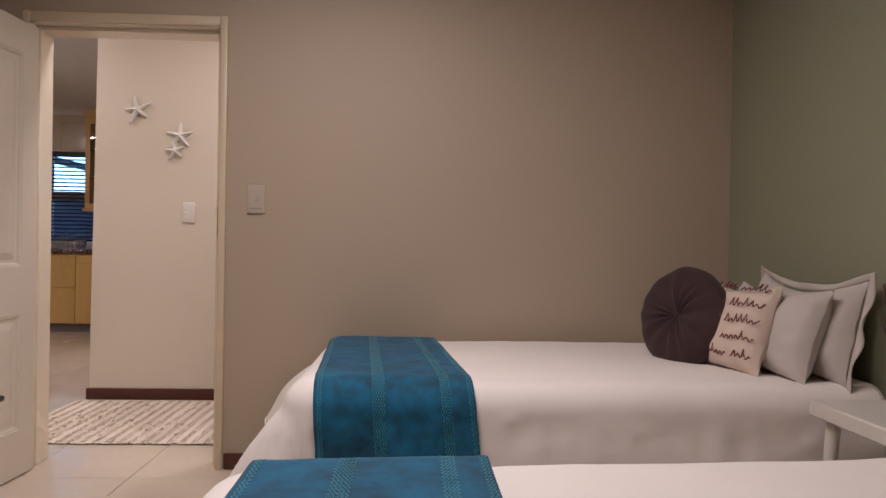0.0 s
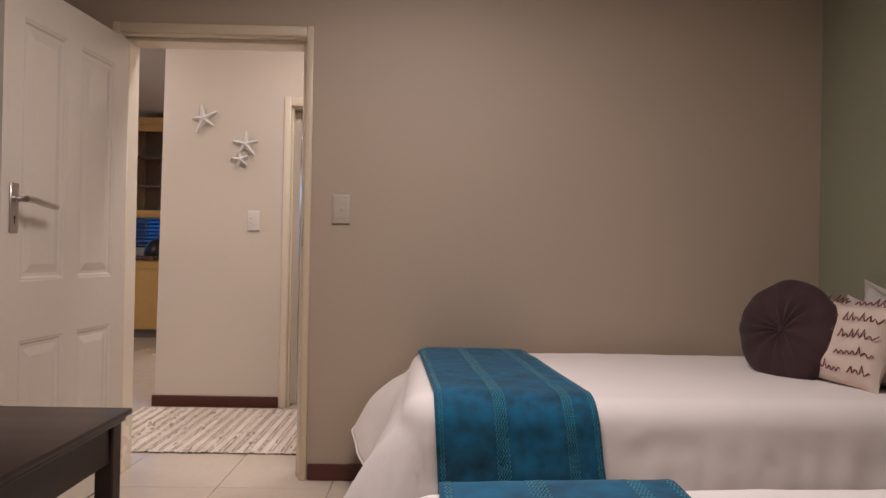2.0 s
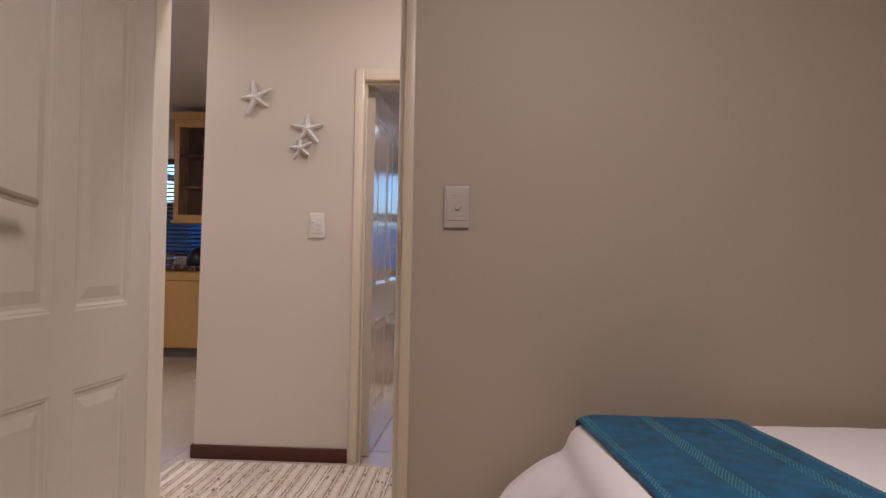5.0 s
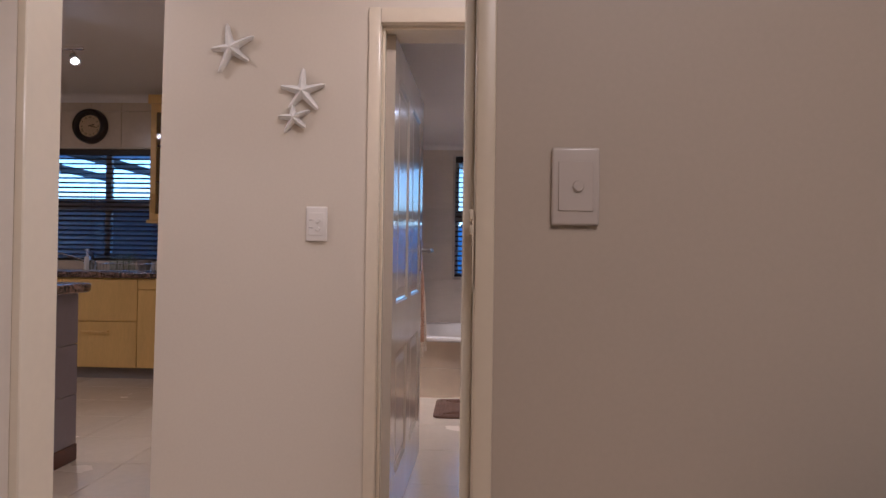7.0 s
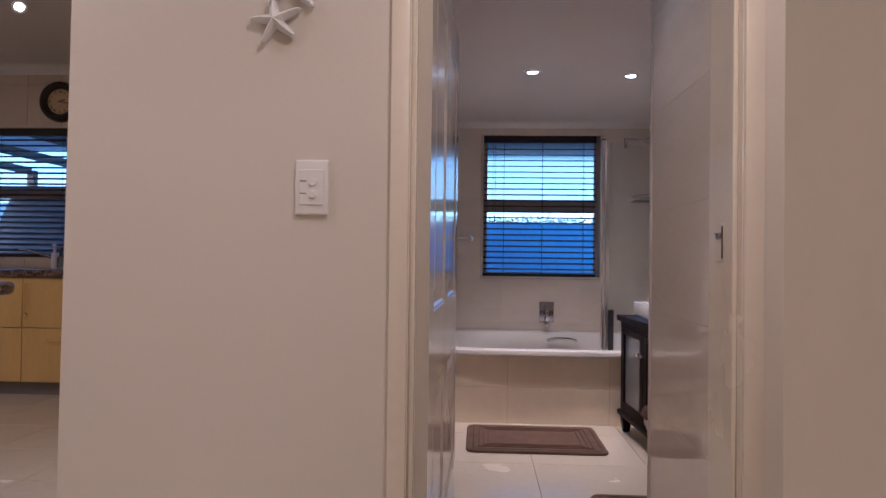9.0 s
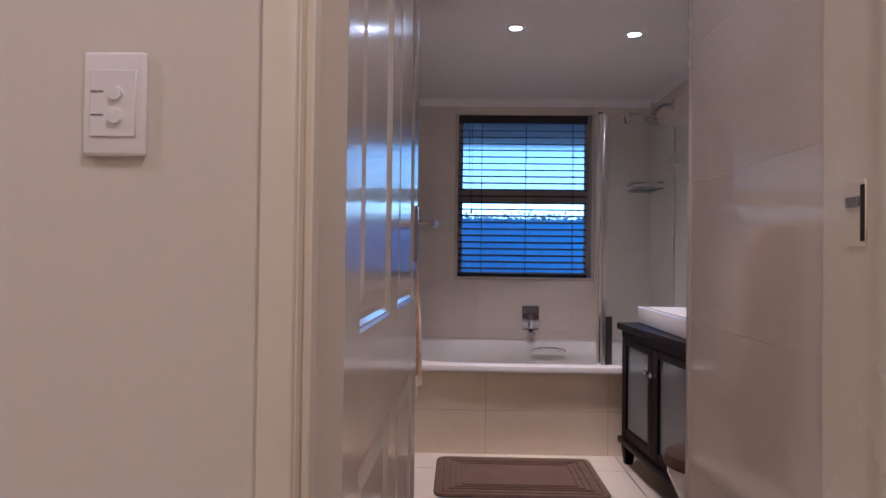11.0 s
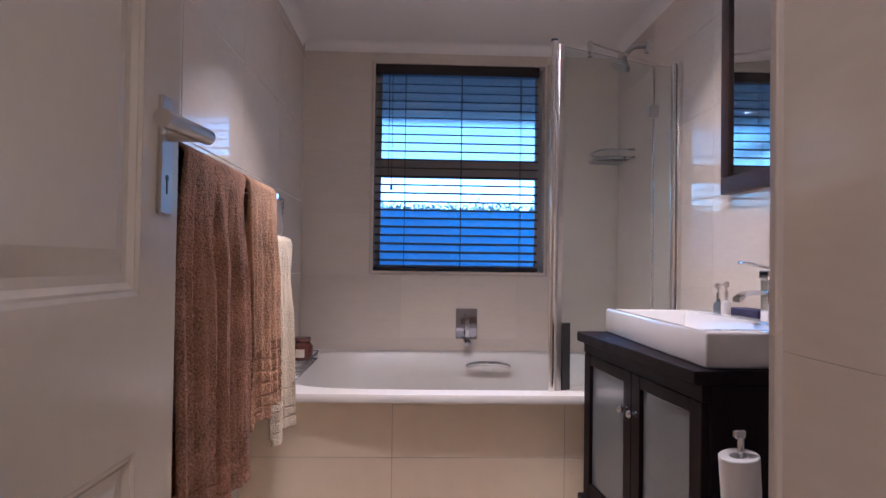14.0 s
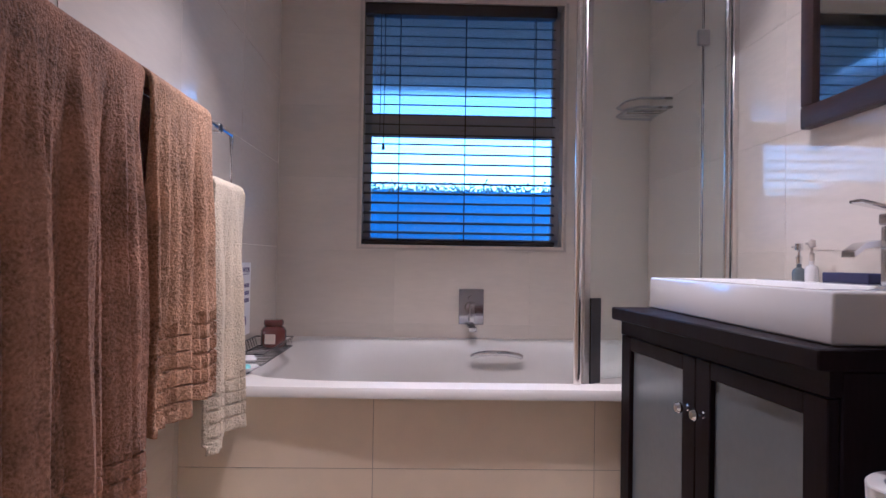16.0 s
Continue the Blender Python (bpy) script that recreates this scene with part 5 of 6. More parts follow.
def towel(name, x, y0, y1, zt, front, back, r, folds, amp, material, label, seed, band, flare=0.0):
    """A terry towel hung over a bar that runs along y; front hangs to +x."""
    t = thing(name, label, "towel", at=(x, (y0 + y1) / 2, zt))
    rnd = random.Random(seed)
    ph = [rnd.random() * 6.28 for _ in range(4)]
    total = front + back + math.pi * r
    nv = 330

    def f(u, v):
        s = v * total
        if s < front:
            d, side, ca, cz = front - s, 1, r, 0.0
        elif s < front + math.pi * r:
            a = (s - front) / r
            d, side, ca, cz = 0.0, 1, r * math.cos(a), r * math.sin(a)
        else:
            d, side, ca, cz = s - front - math.pi * r, -1, -r, 0.0
        k = min(1.0, d / 0.25)
        w = amp * k * (math.sin(folds * 6.28 * u + ph[0]) + 0.5 * math.sin(folds * 2.3 * 6.28 * u + ph[1] + 1.2 * d)) + 0.005 * k * math.sin(folds * 5.1 * 6.28 * u + ph[2] + 0.8 * d) + 0.010 * k * noise.noise((u * 6, d * 3, seed)) + 0.0016 * noise.noise((u * 130, v * 210, seed))
        yy = y0 + (y1 - y0) * u + (u - 0.5) * flare * d + 0.012 * k * math.sin(3 * d + ph[2])
        z = zt + cz - d + 0.014 * k * math.sin(2.2 * u + ph[3]) * (d / max(front, 0.1))
        dent = 0.0
        if side > 0 and band:
            h = front - d
            if 0.02 < h < band:
                gu = (u * (y1 - y0) / 0.032) % 1.0
                gv = (h / 0.034) % 1.0
                if gu < 0.16 or gv < 0.16:
                    dent = -0.0085
        return Vector((x + ca + side * (w + dent + (0.02 * d if side > 0 else 0.0)), yy, z))

    bm = B()
    grid(bm, f, max(60, int((y1 - y0) / 0.0055)), nv)
    thick(part("cloth", bm, material, t), 0.008, 0)
    return t


towel("bath_towel", RXc, 3.01, 3.47, RZc + 0.016, 0.80, 0.72, 0.022, 3.1, 0.017, M_BROWNTOWEL, "thick brown terry bath towel hanging over the rail", 5, 0.12)
towel("hand_towel", RXc, 3.49, 3.84, RZc + 0.008, 0.660, 0.60, 0.029, 2.1, 0.015, M_BROWNTOWEL2, "folded tan-brown terry towel with a checked border on the rail", 9, 0.20)

rg = thing("towel_ring", "square chrome towel ring on the tiled wall", "towel ring", at=(XL, 4.05, 1.2))
bm = B()
tube(bm, [(-0.405, 3.925, 1.205), (-0.405, 4.165, 1.205), (-0.405, 4.165, 1.03), (-0.405, 3.925, 1.03)], 0.006, 8, True)
part("ring", bm, M_CHROME, rg)
part("bracket", bx(XL, 4.030, 1.192, -0.398, 4.060, 1.218, 0.003), M_CHROME, rg)
towel("small_towel", -0.405, 3.92, 4.20, 1.034, 0.655, 0.52, 0.030, 1.8, 0.016, M_CREAMTOWEL, "small cream terry towel with a checked border on the ring", 14, 0.16, 0.16)

# ---- bath corner things ----
sg = thing("bathroom_notice", "white paper notice fixed to the tiled wall", "notice", at=(XL, 4.95, 0.7))
part("sheet", bx(XL, 4.80, 0.545, XL + 0.002, 5.01, 0.835), M_PAPER, sg)
mt = Matrix.Translation((XL + 0.0024, 4.905, 0.795)) @ Matrix.Rotation(radians(90), 4, "Z") @ Matrix.Rotation(radians(90), 4, "X")
lettering("ATTENTION", 0.030, mt, M_SIGNINK, sg, "heading")
part("underline", bx(XL + 0.002, 4.825, 0.787, XL + 0.003, 4.985, 0.790), M_SIGNINK, sg)
for i in range(3):
    a = 4.985
    for k in range(4):
        w = (0.030, 0.022, 0.036, 0.026)[(k + i) % 4]
        part("text_bar", bx(XL + 0.002, a - w, 0.735 - 0.03 * i, XL + 0.003, a, 0.751 - 0.03 * i), M_SIGNINK, sg)
        a -= w + 0.008
bm = B()
lathe(bm, [(0.0, 0.003), (0.022, 0.002), (0.022, 0.0)], XL + 0.0005, 4.93, 0.60, 16, "x")
part("picture_mark", bm, M_SIGNINK, sg)
cd = thing("bath_caddy", "dark wire shelf on the corner of the bath", "bath caddy", at=(-0.45, 4.75, BZ))
bm = B()
for zz, xx0, xx1 in ((BZ + 0.006, -0.54, -0.40), (BZ + 0.045, -0.553, -0.395)):
    tube(bm, [(xx0, 4.56, zz), (xx1, 4.56, zz), (xx1, 5.10, zz), (xx0, 5.10, zz)], 0.0025, 6, True)
for i in range(14):
    yy = 4.58 + 0.038 * i
    tube(bm, [(-0.553, yy, BZ + 0.045), (-0.54, yy, BZ + 0.006), (-0.40, yy, BZ + 0.006), (-0.395, yy, BZ + 0.045)], 0.0018, 5)
part("wire_frame", bm, M_WIRE, cd)
jr = thing("candle_jar", "dark amber glass jar with a lid and pale label", "jar", at=(-0.466, 5.04, BZ + 0.01))
bm = B()
lathe(bm, [(0.0, 0.0), (0.046, 0.0), (0.052, 0.008), (0.052, 0.068), (0.042, 0.083), (0.034, 0.088), (0, 0.088)], -0.466, 5.04, BZ + 0.009, 28)
part("glass_body", bm, M_JAR, jr)
bm = B()
lathe(bm, [(0.0, 0.088), (0.038, 0.088), (0.041, 0.092), (0.041, 0.108), (0.036, 0.113), (0.0, 0.114)], -0.466, 5.04, BZ + 0.009, 28)
part("lid", bm, M_JAR, jr)
bm = B()
grid(bm, lambda u, v: Vector((-0.466 + 0.0527 * math.cos(radians(-120 + 50 * u)), 5.04 + 0.0527 * math.sin(radians(-120 + 50 * u)), BZ + 0.025 + 0.04 * v)), 8, 1)
part("label", bm, M_PRINT, jr, "pale paper label")
ds = thing("soap_dish", "small white dish with an aqua soap bar on the rim", "soap dish", at=(-0.44, 4.44, BZ))
bm = B()
lathe(bm, [(0.0, 0.0), (0.030, 0.0), (0.058, 0.018), (0.060, 0.022), (0.056, 0.021), (0.028, 0.006), (0.0, 0.005)], -0.440, 4.44, BZ, 28)
part("dish", bm, M_CERAMIC, ds)
part("soap", bx(-0.468, 4.41, BZ + 0.006, -0.412, 4.47, BZ + 0.026, 0.008, 3), M_AQUA, ds, "aqua soap bar")
bm = B()
lathe(bm, [(0.0, 0.0), (0.022, 0.004), (0.028, 0.014), (0.018, 0.026), (0.006, 0.034), (0.0, 0.036)], -0.452, 4.60, BZ + 0.008, 14)
solo("shell", bm, M_CERAMIC, "small white shell lying on the wire shelf", "ornament")


def downlight(x, y):
    d = thing("downlight", "round recessed ceiling downlight, switched on", "downlight", "bathroom downlights", at=(x, y, HB))
    bm = B()
    lathe(bm, [(0.030, -0.001), (0.032, -0.006), (0.046, -0.005), (0.048, 0.0)], x, y, HB, 28)
    part("trim_ring", bm, M_PLASTIC, d)
    bm = B()
    lathe(bm, [(0.0, -0.0015), (0.030, -0.0015), (0.030, 0.0)], x, y, HB, 24)
    part("lens", bm, M_LAMPGLASS, d, "glowing lens")


downlight(0.134, 3.97)
downlight(0.755, 4.06)
# added fitting, never in view, to go with the fill lamp by the door
downlight(0.10, 1.98)


# ---- kitchen ----
CY = 4.70


def cab_handle(parent, p, q):
    bm = B()
    p, q = Vector(p), Vector(q)
    tube(bm, [p + Vector((0, 0.03, 0)), p, q, q + Vector((0, 0.03, 0))], 0.006, 8)
    part("handle", bm, M_YELLOW, parent)


def base_unit(x0, x1, layout):
    u = thing("base_cabinet", "honey maple kitchen base cabinet with bar handles", "kitchen cabinet", "kitchen base cabinets", at=((x0 + x1) / 2, 5.0, 0))
    part("carcass", bx(x0 + 0.002, CY + 0.022, 0.10, x1 - 0.002, KY, 0.895), M_YELLOW, u)
    part("kickboard", bx(x0, CY + 0.06, 0, x1, CY + 0.075, 0.10), M_KICK, u)
    g = 0.003
    if layout == "drawer":
        d = part("door", bx(x0 + g, CY, 0.515, x1 - g, CY + 0.02, 0.89, 0.002), M_YELLOW, u)
        cab_handle(d, (x0 + 0.035, CY - 0.03, 0.84), (x0 + 0.035, CY - 0.03, 0.62))
        d = part("drawer_front", bx(x0 + g, CY, 0.105, x1 - g, CY + 0.02, 0.509, 0.002), M_YELLOW, u)
        c = (x0 + x1) / 2 - 0.02
        cab_handle(d, (c - 0.11, CY - 0.03, 0.425), (c + 0.11, CY - 0.03, 0.425))
    else:
        d = part("drawer_front", bx(x0 + g, CY, 0.80, x1 - g, CY + 0.02, 0.89, 0.002), M_YELLOW, u)
        d = part("door", bx(x0 + g, CY, 0.105, x1 - g, CY + 0.02, 0.794, 0.002), M_YELLOW, u)
        cab_handle(d, (x1 - 0.035, CY - 0.03, 0.74), (x1 - 0.035, CY - 0.03, 0.52))


for a, b, lay in ((-5.6, -5.0, "door"), (-5.0, -4.3, "door"), (-4.3, -3.62, "drawer"), (-3.62, -2.935, "drawer"), (-2.935, -2.40, "door"), (-2.40, -1.80, "door"), (-1.80, -1.20, "door"), (-1.20, -0.86, "door")):
    base_unit(a, b, lay)
solo("kitchen_worktop", bx(-5.6, CY - 0.03, 0.897, -0.862, KY, 0.948, 0.010, 3), M_GRANITE, "polished brown granite worktop along the kitchen window", "worktop")
sk = thing("kitchen_sink", "inset steel sink in the granite worktop", "sink", at=(-3.9, 5.0, 0.948))
bm = B()
for b in ((-4.25, 4.82, 0.944, -3.45, 4.86, 0.953), (-4.25, 5.10, 0.944, -3.45, 5.14, 0.953), (-4.25, 4.86, 0.944, -4.21, 5.10, 0.953), (-3.49, 4.86, 0.944, -3.45, 5.10, 0.953)):
    box(bm, *b, 0.002)
part("rim", bm, M_STEEL, sk)
part("basin_floor", bx(-4.21, 4.86, 0.9485, -3.49, 5.10, 0.9495), M_STEEL, sk)
kt = thing("kitchen_tap", "chrome kitchen tap with a long slanting spout", "tap", at=(-3.56, 5.16, 0.948))
bm = B()
cyl(bm, (-3.56, 5.13, 0.948), (-3.56, 5.13, 1.03), 0.022, 0.018, 14)
part("body", bm, M_CHROME, kt)
bm = B()
tube(bm, [(-3.56, 5.13, 1.0), (-3.66, 5.03, 1.055), (-3.76, 4.93, 1.10), (-3.80, 4.90, 1.098)], 0.010, 8)
part("spout", bm, M_CHROME, kt)
for px, mtl, hh, tone in ((-3.555, M_CERAMIC, 0.12, "white"), (-3.505, M_SCREEN, 0.085, "clear")):
    pump_bottle(px, 4.98, 0.948 + 0.006, 0.027, hh, mtl, M_PLASTIC if tone == "white" else M_BLACK, tone + " soap pump bottle beside the kitchen sink")

rk = thing("dish_rack", "wire dish rack with glasses and crockery drying", "dish rack", at=(-3.15, 4.98, 0.948))
bm = B()
for zz in (0.955, 1.02):
    tube(bm, [(-3.36, 4.84, zz), (-2.93, 4.84, zz), (-2.93, 5.14, zz), (-3.36, 5.14, zz)], 0.004, 6, True)
for i in range(15):
    xx = -3.355 + 0.03 * i
    tube(bm, [(xx, 4.84, 1.02), (xx, 4.84, 0.955), (xx, 5.14, 0.955), (xx, 5.14, 1.02)], 0.0022, 5)
part("wire_frame", bm, M_CHROME, rk)


def tumbler(x, y, z, r, h, group):
    bm = B()
    lathe(bm, [(0.0, 0.0), (r * 0.85, 0.0), (r, h), (r * 0.93, h), (r * 0.8, 0.008), (0.0, 0.006)], x, y, z, 18)
    return solo("drinking_glass", bm, M_SCREEN, "clear drinking glass standing upright", "glass", group)


for i, (gx, gy, gh) in enumerate(((-3.28, 4.93, 0.12), (-3.20, 4.90, 0.15), (-3.20, 5.02, 0.13), (-3.12, 4.95, 0.16), (-3.05, 5.03, 0.12))):
    tumbler(gx, gy, 0.958, 0.034, gh, "glasses in the rack")
bm = B()
lathe(bm, [(0.0, 0.0), (0.045, 0.0), (0.06, 0.06), (0.062, 0.10), (0.058, 0.10), (0.05, 0.02), (0, 0.015)], -2.99, 4.93, 0.958, 24)
solo("mug", bm, M_KICK, "grey crockery bowl drying in the rack", "bowl")
bm = B()
lathe(bm, [(0.175, 0.0), (0.178, 0.02), (0.168, 0.09), (0.13, 0.16), (0.07, 0.20), (0.0, 0.215)], -2.66, 5.05, 0.0, 32)
for v in bm.verts:
    v.co.z += 0.948
dome = solo("domed_cooker", bm, M_BLACK, "black domed appliance lid on the worktop", "appliance")
bm = B()
lathe(bm, [(0.0, 0.215), (0.02, 0.215), (0.024, 0.235), (0.0, 0.24)], -2.66, 5.05, 0.948, 14)
part("knob", bm, M_BLACK, dome)

# wall cabinet with a glazed door
wc = thing("wall_cabinet", "honey maple wall cabinet with a glazed door and glassware inside", "kitchen cabinet", at=(-2.55, 5.1, 1.43))
WXa, WXb, WYf, WZa, WZb = -2.965, -2.36, 4.955, 1.43, 2.50
part("side", bx(WXa, WYf + 0.02, WZa, WXa + 0.018, KY, WZb), M_YELLOW, wc)
part("side", bx(WXb - 0.018, WYf + 0.02, WZa, WXb, KY, WZb), M_YELLOW, wc)
part("bottom", bx(WXa + 0.018, WYf + 0.02, WZa, WXb - 0.018, KY, WZa + 0.018), M_YELLOW, wc)
part("top", bx(WXa + 0.018, WYf + 0.02, WZb - 0.018, WXb - 0.018, KY, WZb), M_YELLOW, wc)
part("back", bx(WXa + 0.018, KY - 0.012, WZa + 0.018, WXb - 0.018, KY - 0.002, WZb - 0.018), M_CABIN, wc, "brown cabinet back")
for sz in (1.78, 2.12):
    part("shelf", bx(WXa + 0.018, WYf + 0.05, sz, WXb - 0.018, KY - 0.012, sz + 0.012), M_CABIN, wc)
part("pelmet", bx(WXa - 0.02, WYf - 0.025, WZb, WXb, KY, WZb + 0.085, 0.004), M_YELLOW, wc)
part("light_rail", bx(WXa - 0.02, WYf - 0.02, WZa - 0.032, WXb, KY, WZa - 0.002, 0.004), M_YELLOW, wc)
gd = part("door", bx(WXa, WYf, WZa, WXa + 0.055, WYf + 0.02, WZb, 0.002), M_YELLOW, wc, "glazed maple door")
part("stile", bx(WXb - 0.055, WYf, WZa, WXb, WYf + 0.02, WZb, 0.002), M_YELLOW, gd)
part("rail", bx(WXa + 0.055, WYf, WZa, WXb - 0.055, WYf + 0.02, WZa + 0.055, 0.002), M_YELLOW, gd)
part("rail", bx(WXa + 0.055, WYf, WZb - 0.075, WXb - 0.055, WYf + 0.02, WZb, 0.002), M_YELLOW, gd)
p = part("pane", bx(WXa + 0.055, WYf + 0.007, WZa + 0.055, WXb - 0.055, WYf + 0.012, WZb - 0.075), M_GLASS, gd)
p.visible_shadow = False
cab_handle(gd, (WXa + 0.028, WYf - 0.03, 1.50), (WXa + 0.028, WYf - 0.03, 1.66))
for sz, off in ((1.448, 0.0), (1.792, 0.03), (2.132, 0.01)):
    for i in range(6):
        tumbler(WXa + 0.09 + 0.085 * i, 5.08 + off + 0.05 * (i % 2), sz, 0.03, 0.11 + 0.03 * ((i + int(sz * 10)) % 3), "glasses in the cabinet")
for a, b in ((-2.36, -1.76), (-1.76, -1.16)):
    w2 = thing("wall_cabinet", "honey maple wall cabinet with a plain door", "kitchen cabinet", at=((a + b) / 2, 5.1, 1.43))
    part("carcass", bx(a + 0.002, WYf + 0.022, WZa, b - 0.002, KY, WZb), M_YELLOW, w2)
    part("door", bx(a + 0.003, WYf, WZa, b - 0.003, WYf + 0.02, WZb, 0.002), M_YELLOW, w2)

# clock
ck = thing("wall_clock", "round wall clock with a broad dark case and cream dial", "clock", at=(-3.72, KY, 2.35))
CXc, CZc = -3.722, 2.352
bm = B()
lathe(bm, [(0.105, -0.022), (0.112, -0.045), (0.135, -0.062), (0.160, -0.052), (0.170, -0.030), (0.172, 0.0), (0.0, 0.0)], CXc, KY, CZc, 48, "y")
part("case", bm, M_CLOCKRIM, ck)
bm = B()
lathe(bm, [(0.0, -0.024), (0.108, -0.024), (0.108, -0.012), (0.0, -0.012)], CXc, KY, CZc, 48, "y")
part("dial", bm, M_CLOCKFACE, ck)
numerals = ["XII", "I", "II", "III", "IIII", "V", "VI", "VII", "VIII", "IX", "X", "XI"]
for i, tx in enumerate(numerals):
    a = radians(30 * i)
    m = Matrix.Translation((CXc + 0.085 * math.sin(a), KY - 0.0245, CZc + 0.085 * math.cos(a))) @ Matrix.Rotation(a, 4, "Y") @ Matrix.Rotation(radians(90), 4, "X") @ Matrix.Translation((0, -0.009, 0))
    lettering(tx, 0.026, m, M_BLACK, ck, "numeral")
for ang, L, w in ((70, 0.050, 0.004), (102, 0.080, 0.003)):
    bm = bx(-w, -0.001, -0.012, w, 0.001, L)
    for v in bm.verts:
        v.co = Matrix.Translation((CXc, KY - 0.029, CZc)) @ Matrix.Rotation(radians(ang), 4, "Y") @ v.co
    part("pointer", bm, M_BLACK, ck)

# island
isl = thing("kitchen_island", "kitchen island with lilac-grey tiled sides", "kitchen island", at=(-3.2, 2.4, 0))
IX1, IY0, IY1 = -2.12, 1.90, 2.42
part("body", bx(-4.6, IY0 + 0.008, 0.09, IX1 - 0.008, IY1 - 0.008, 0.915), M_GROUT, isl, smooth=False)
part("kickboard", bx(-4.6, IY0 - 0.004, 0, IX1 + 0.004, IY1 + 0.004, 0.09, 0.003), M_SKIRT, isl, "dark skirting strip")
bm = bx(-4.65, IY0 - 0.06, 0.915, -1.99, IY1 + 0.01, 0.962)
es = [e for e in bm.edges if all(abs(v.co.x + 1.99) < 1e-4 for v in e.verts) and abs(e.verts[0].co.z - e.verts[1].co.z) > 0.01]
bmesh.ops.bevel(bm, geom=es, offset=0.16, segments=10, affect="EDGES", profile=0.5)
bmesh.ops.bevel(bm, geom=[e for e in bm.edges if abs(e.verts[0].co.z - e.verts[1].co.z) < 1e-4], offset=0.016, segments=3, affect="EDGES", profile=0.5)
solo("island_worktop", bm, M_GRANITE, "brown granite island top with a rounded edge", "worktop")
sk2 = thing("wall_socket", "white double power socket on the island side", "power socket", at=(IX1, 2.05, 0.62))
part("plate", bx(IX1, 1.98, 0.555, IX1 + 0.010, 2.12, 0.675, 0.004, 2), M_PLASTIC, sk2)
for yy in (2.02, 2.08):
    part("socket_holes", bx(IX1 + 0.0095, yy - 0.010, 0.60, IX1 + 0.0105, yy + 0.010, 0.605), M_BLACK, sk2)
vz = thing("orchid_vase", "white orchid flowers in a small pot on the window sill side", "flowers", at=(-4.28, 5.05, 0.948))
bm = B()
lathe(bm, [(0.0, 0.0), (0.04, 0.0), (0.055, 0.09), (0.05, 0.09), (0.0, 0.08)], -4.28, 5.05, 0.948, 20)
part("pot", bm, M_CERAMIC, vz)
rv = random.Random(5)
bm = B()
tube(bm, [(-4.28, 5.05, 1.03), (-4.27, 5.03, 1.12), (-4.24, 5.0, 1.2)], 0.003, 6)
part("stem", bm, M_LEAF, vz)
bm = B()
for i in range(7):
    cx, cy, cz = -4.27 + rv.uniform(-0.035, 0.05), 5.02 + rv.uniform(-0.04, 0.03), 1.10 + 0.022 * i
    for k in range(5):
        a = 2 * math.pi * k / 5 + i
        px, pz = 0.024 * math.cos(a), 0.024 * math.sin(a)
        q = [(cx, cy, cz), (cx + px * 0.6 - pz * 0.5, cy - 0.006, cz + pz * 0.6 + px * 0.5), (cx + px, cy - 0.002, cz + pz), (cx + px * 0.6 + pz * 0.5, cy - 0.006, cz + pz * 0.6 - px * 0.5)]
        bm.faces.new([bm.verts.new(c) for c in q])
thick(part("petals", bm, M_CERAMIC, vz, kind="stuff"), 0.002)

# track of spotlights
tk = thing("track_light", "steel ceiling track with adjustable spotlights, one bright", "track light", at=(-3.2, 3.40, H))
part("track_bar", bx(-3.75, 3.385, 2.53, -2.70, 3.415, 2.552, 0.004), M_SATIN, tk)
for sx in (-3.55, -2.95):
    bm = B()
    cyl(bm, (sx, 3.40, 2.552), (sx, 3.40, H), 0.012, seg=10)
    part("stem", bm, M_STEEL, tk)
for sx, aim, lit in ((-3.30, (-0.3, -0.3, -0.9), False), (-3.00, (0.05, -0.25, -0.95), False), (-2.77, (0.40, -0.45, -0.60), True)):
    d = Vector(aim).normalized()
    c = Vector((sx, 3.40, 2.49))
    head = part("spot_head", cyl(B(), c - d * 0.02, c + d * 0.075, 0.024, 0.038, 18), M_SATIN, tk, "steel spot head")
    part("neck", cyl(B(), c, (sx, 3.40, 2.53), 0.008, seg=10), M_STEEL, head)
    part("lens", cyl(B(), c + d * 0.0745, c + d * 0.077, 0.024, 0.024, 18), M_SPOTGLASS if lit else M_DULL, head)
    if lit:
        sp = new("kitchen_spot_lamp", bpy.data.lights.new("kitchen_spot_lamp", "SPOT"))
        sp.data.energy, sp.data.color, sp.data.spot_size, sp.data.spot_blend, sp.data.shadow_soft_size = 20, WARM, radians(110), 0.8, 0.035
        sp.matrix_basis = look(c + d * 0.09, c + d * 2.0)

# ---- outdoors ----
solo("ground", bx(-60, 5.75, -0.25, 60, 120, -0.15), M_GROUND, kind="structure", smooth=False)
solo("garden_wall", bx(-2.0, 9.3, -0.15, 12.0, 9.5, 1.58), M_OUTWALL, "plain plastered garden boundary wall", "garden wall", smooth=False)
rc = random.Random(21)
cr = thing("creeper", "low leafy creeper along the top of the garden wall", "creeper", at=(0.5, 9.3, 1.6))
bm = B()
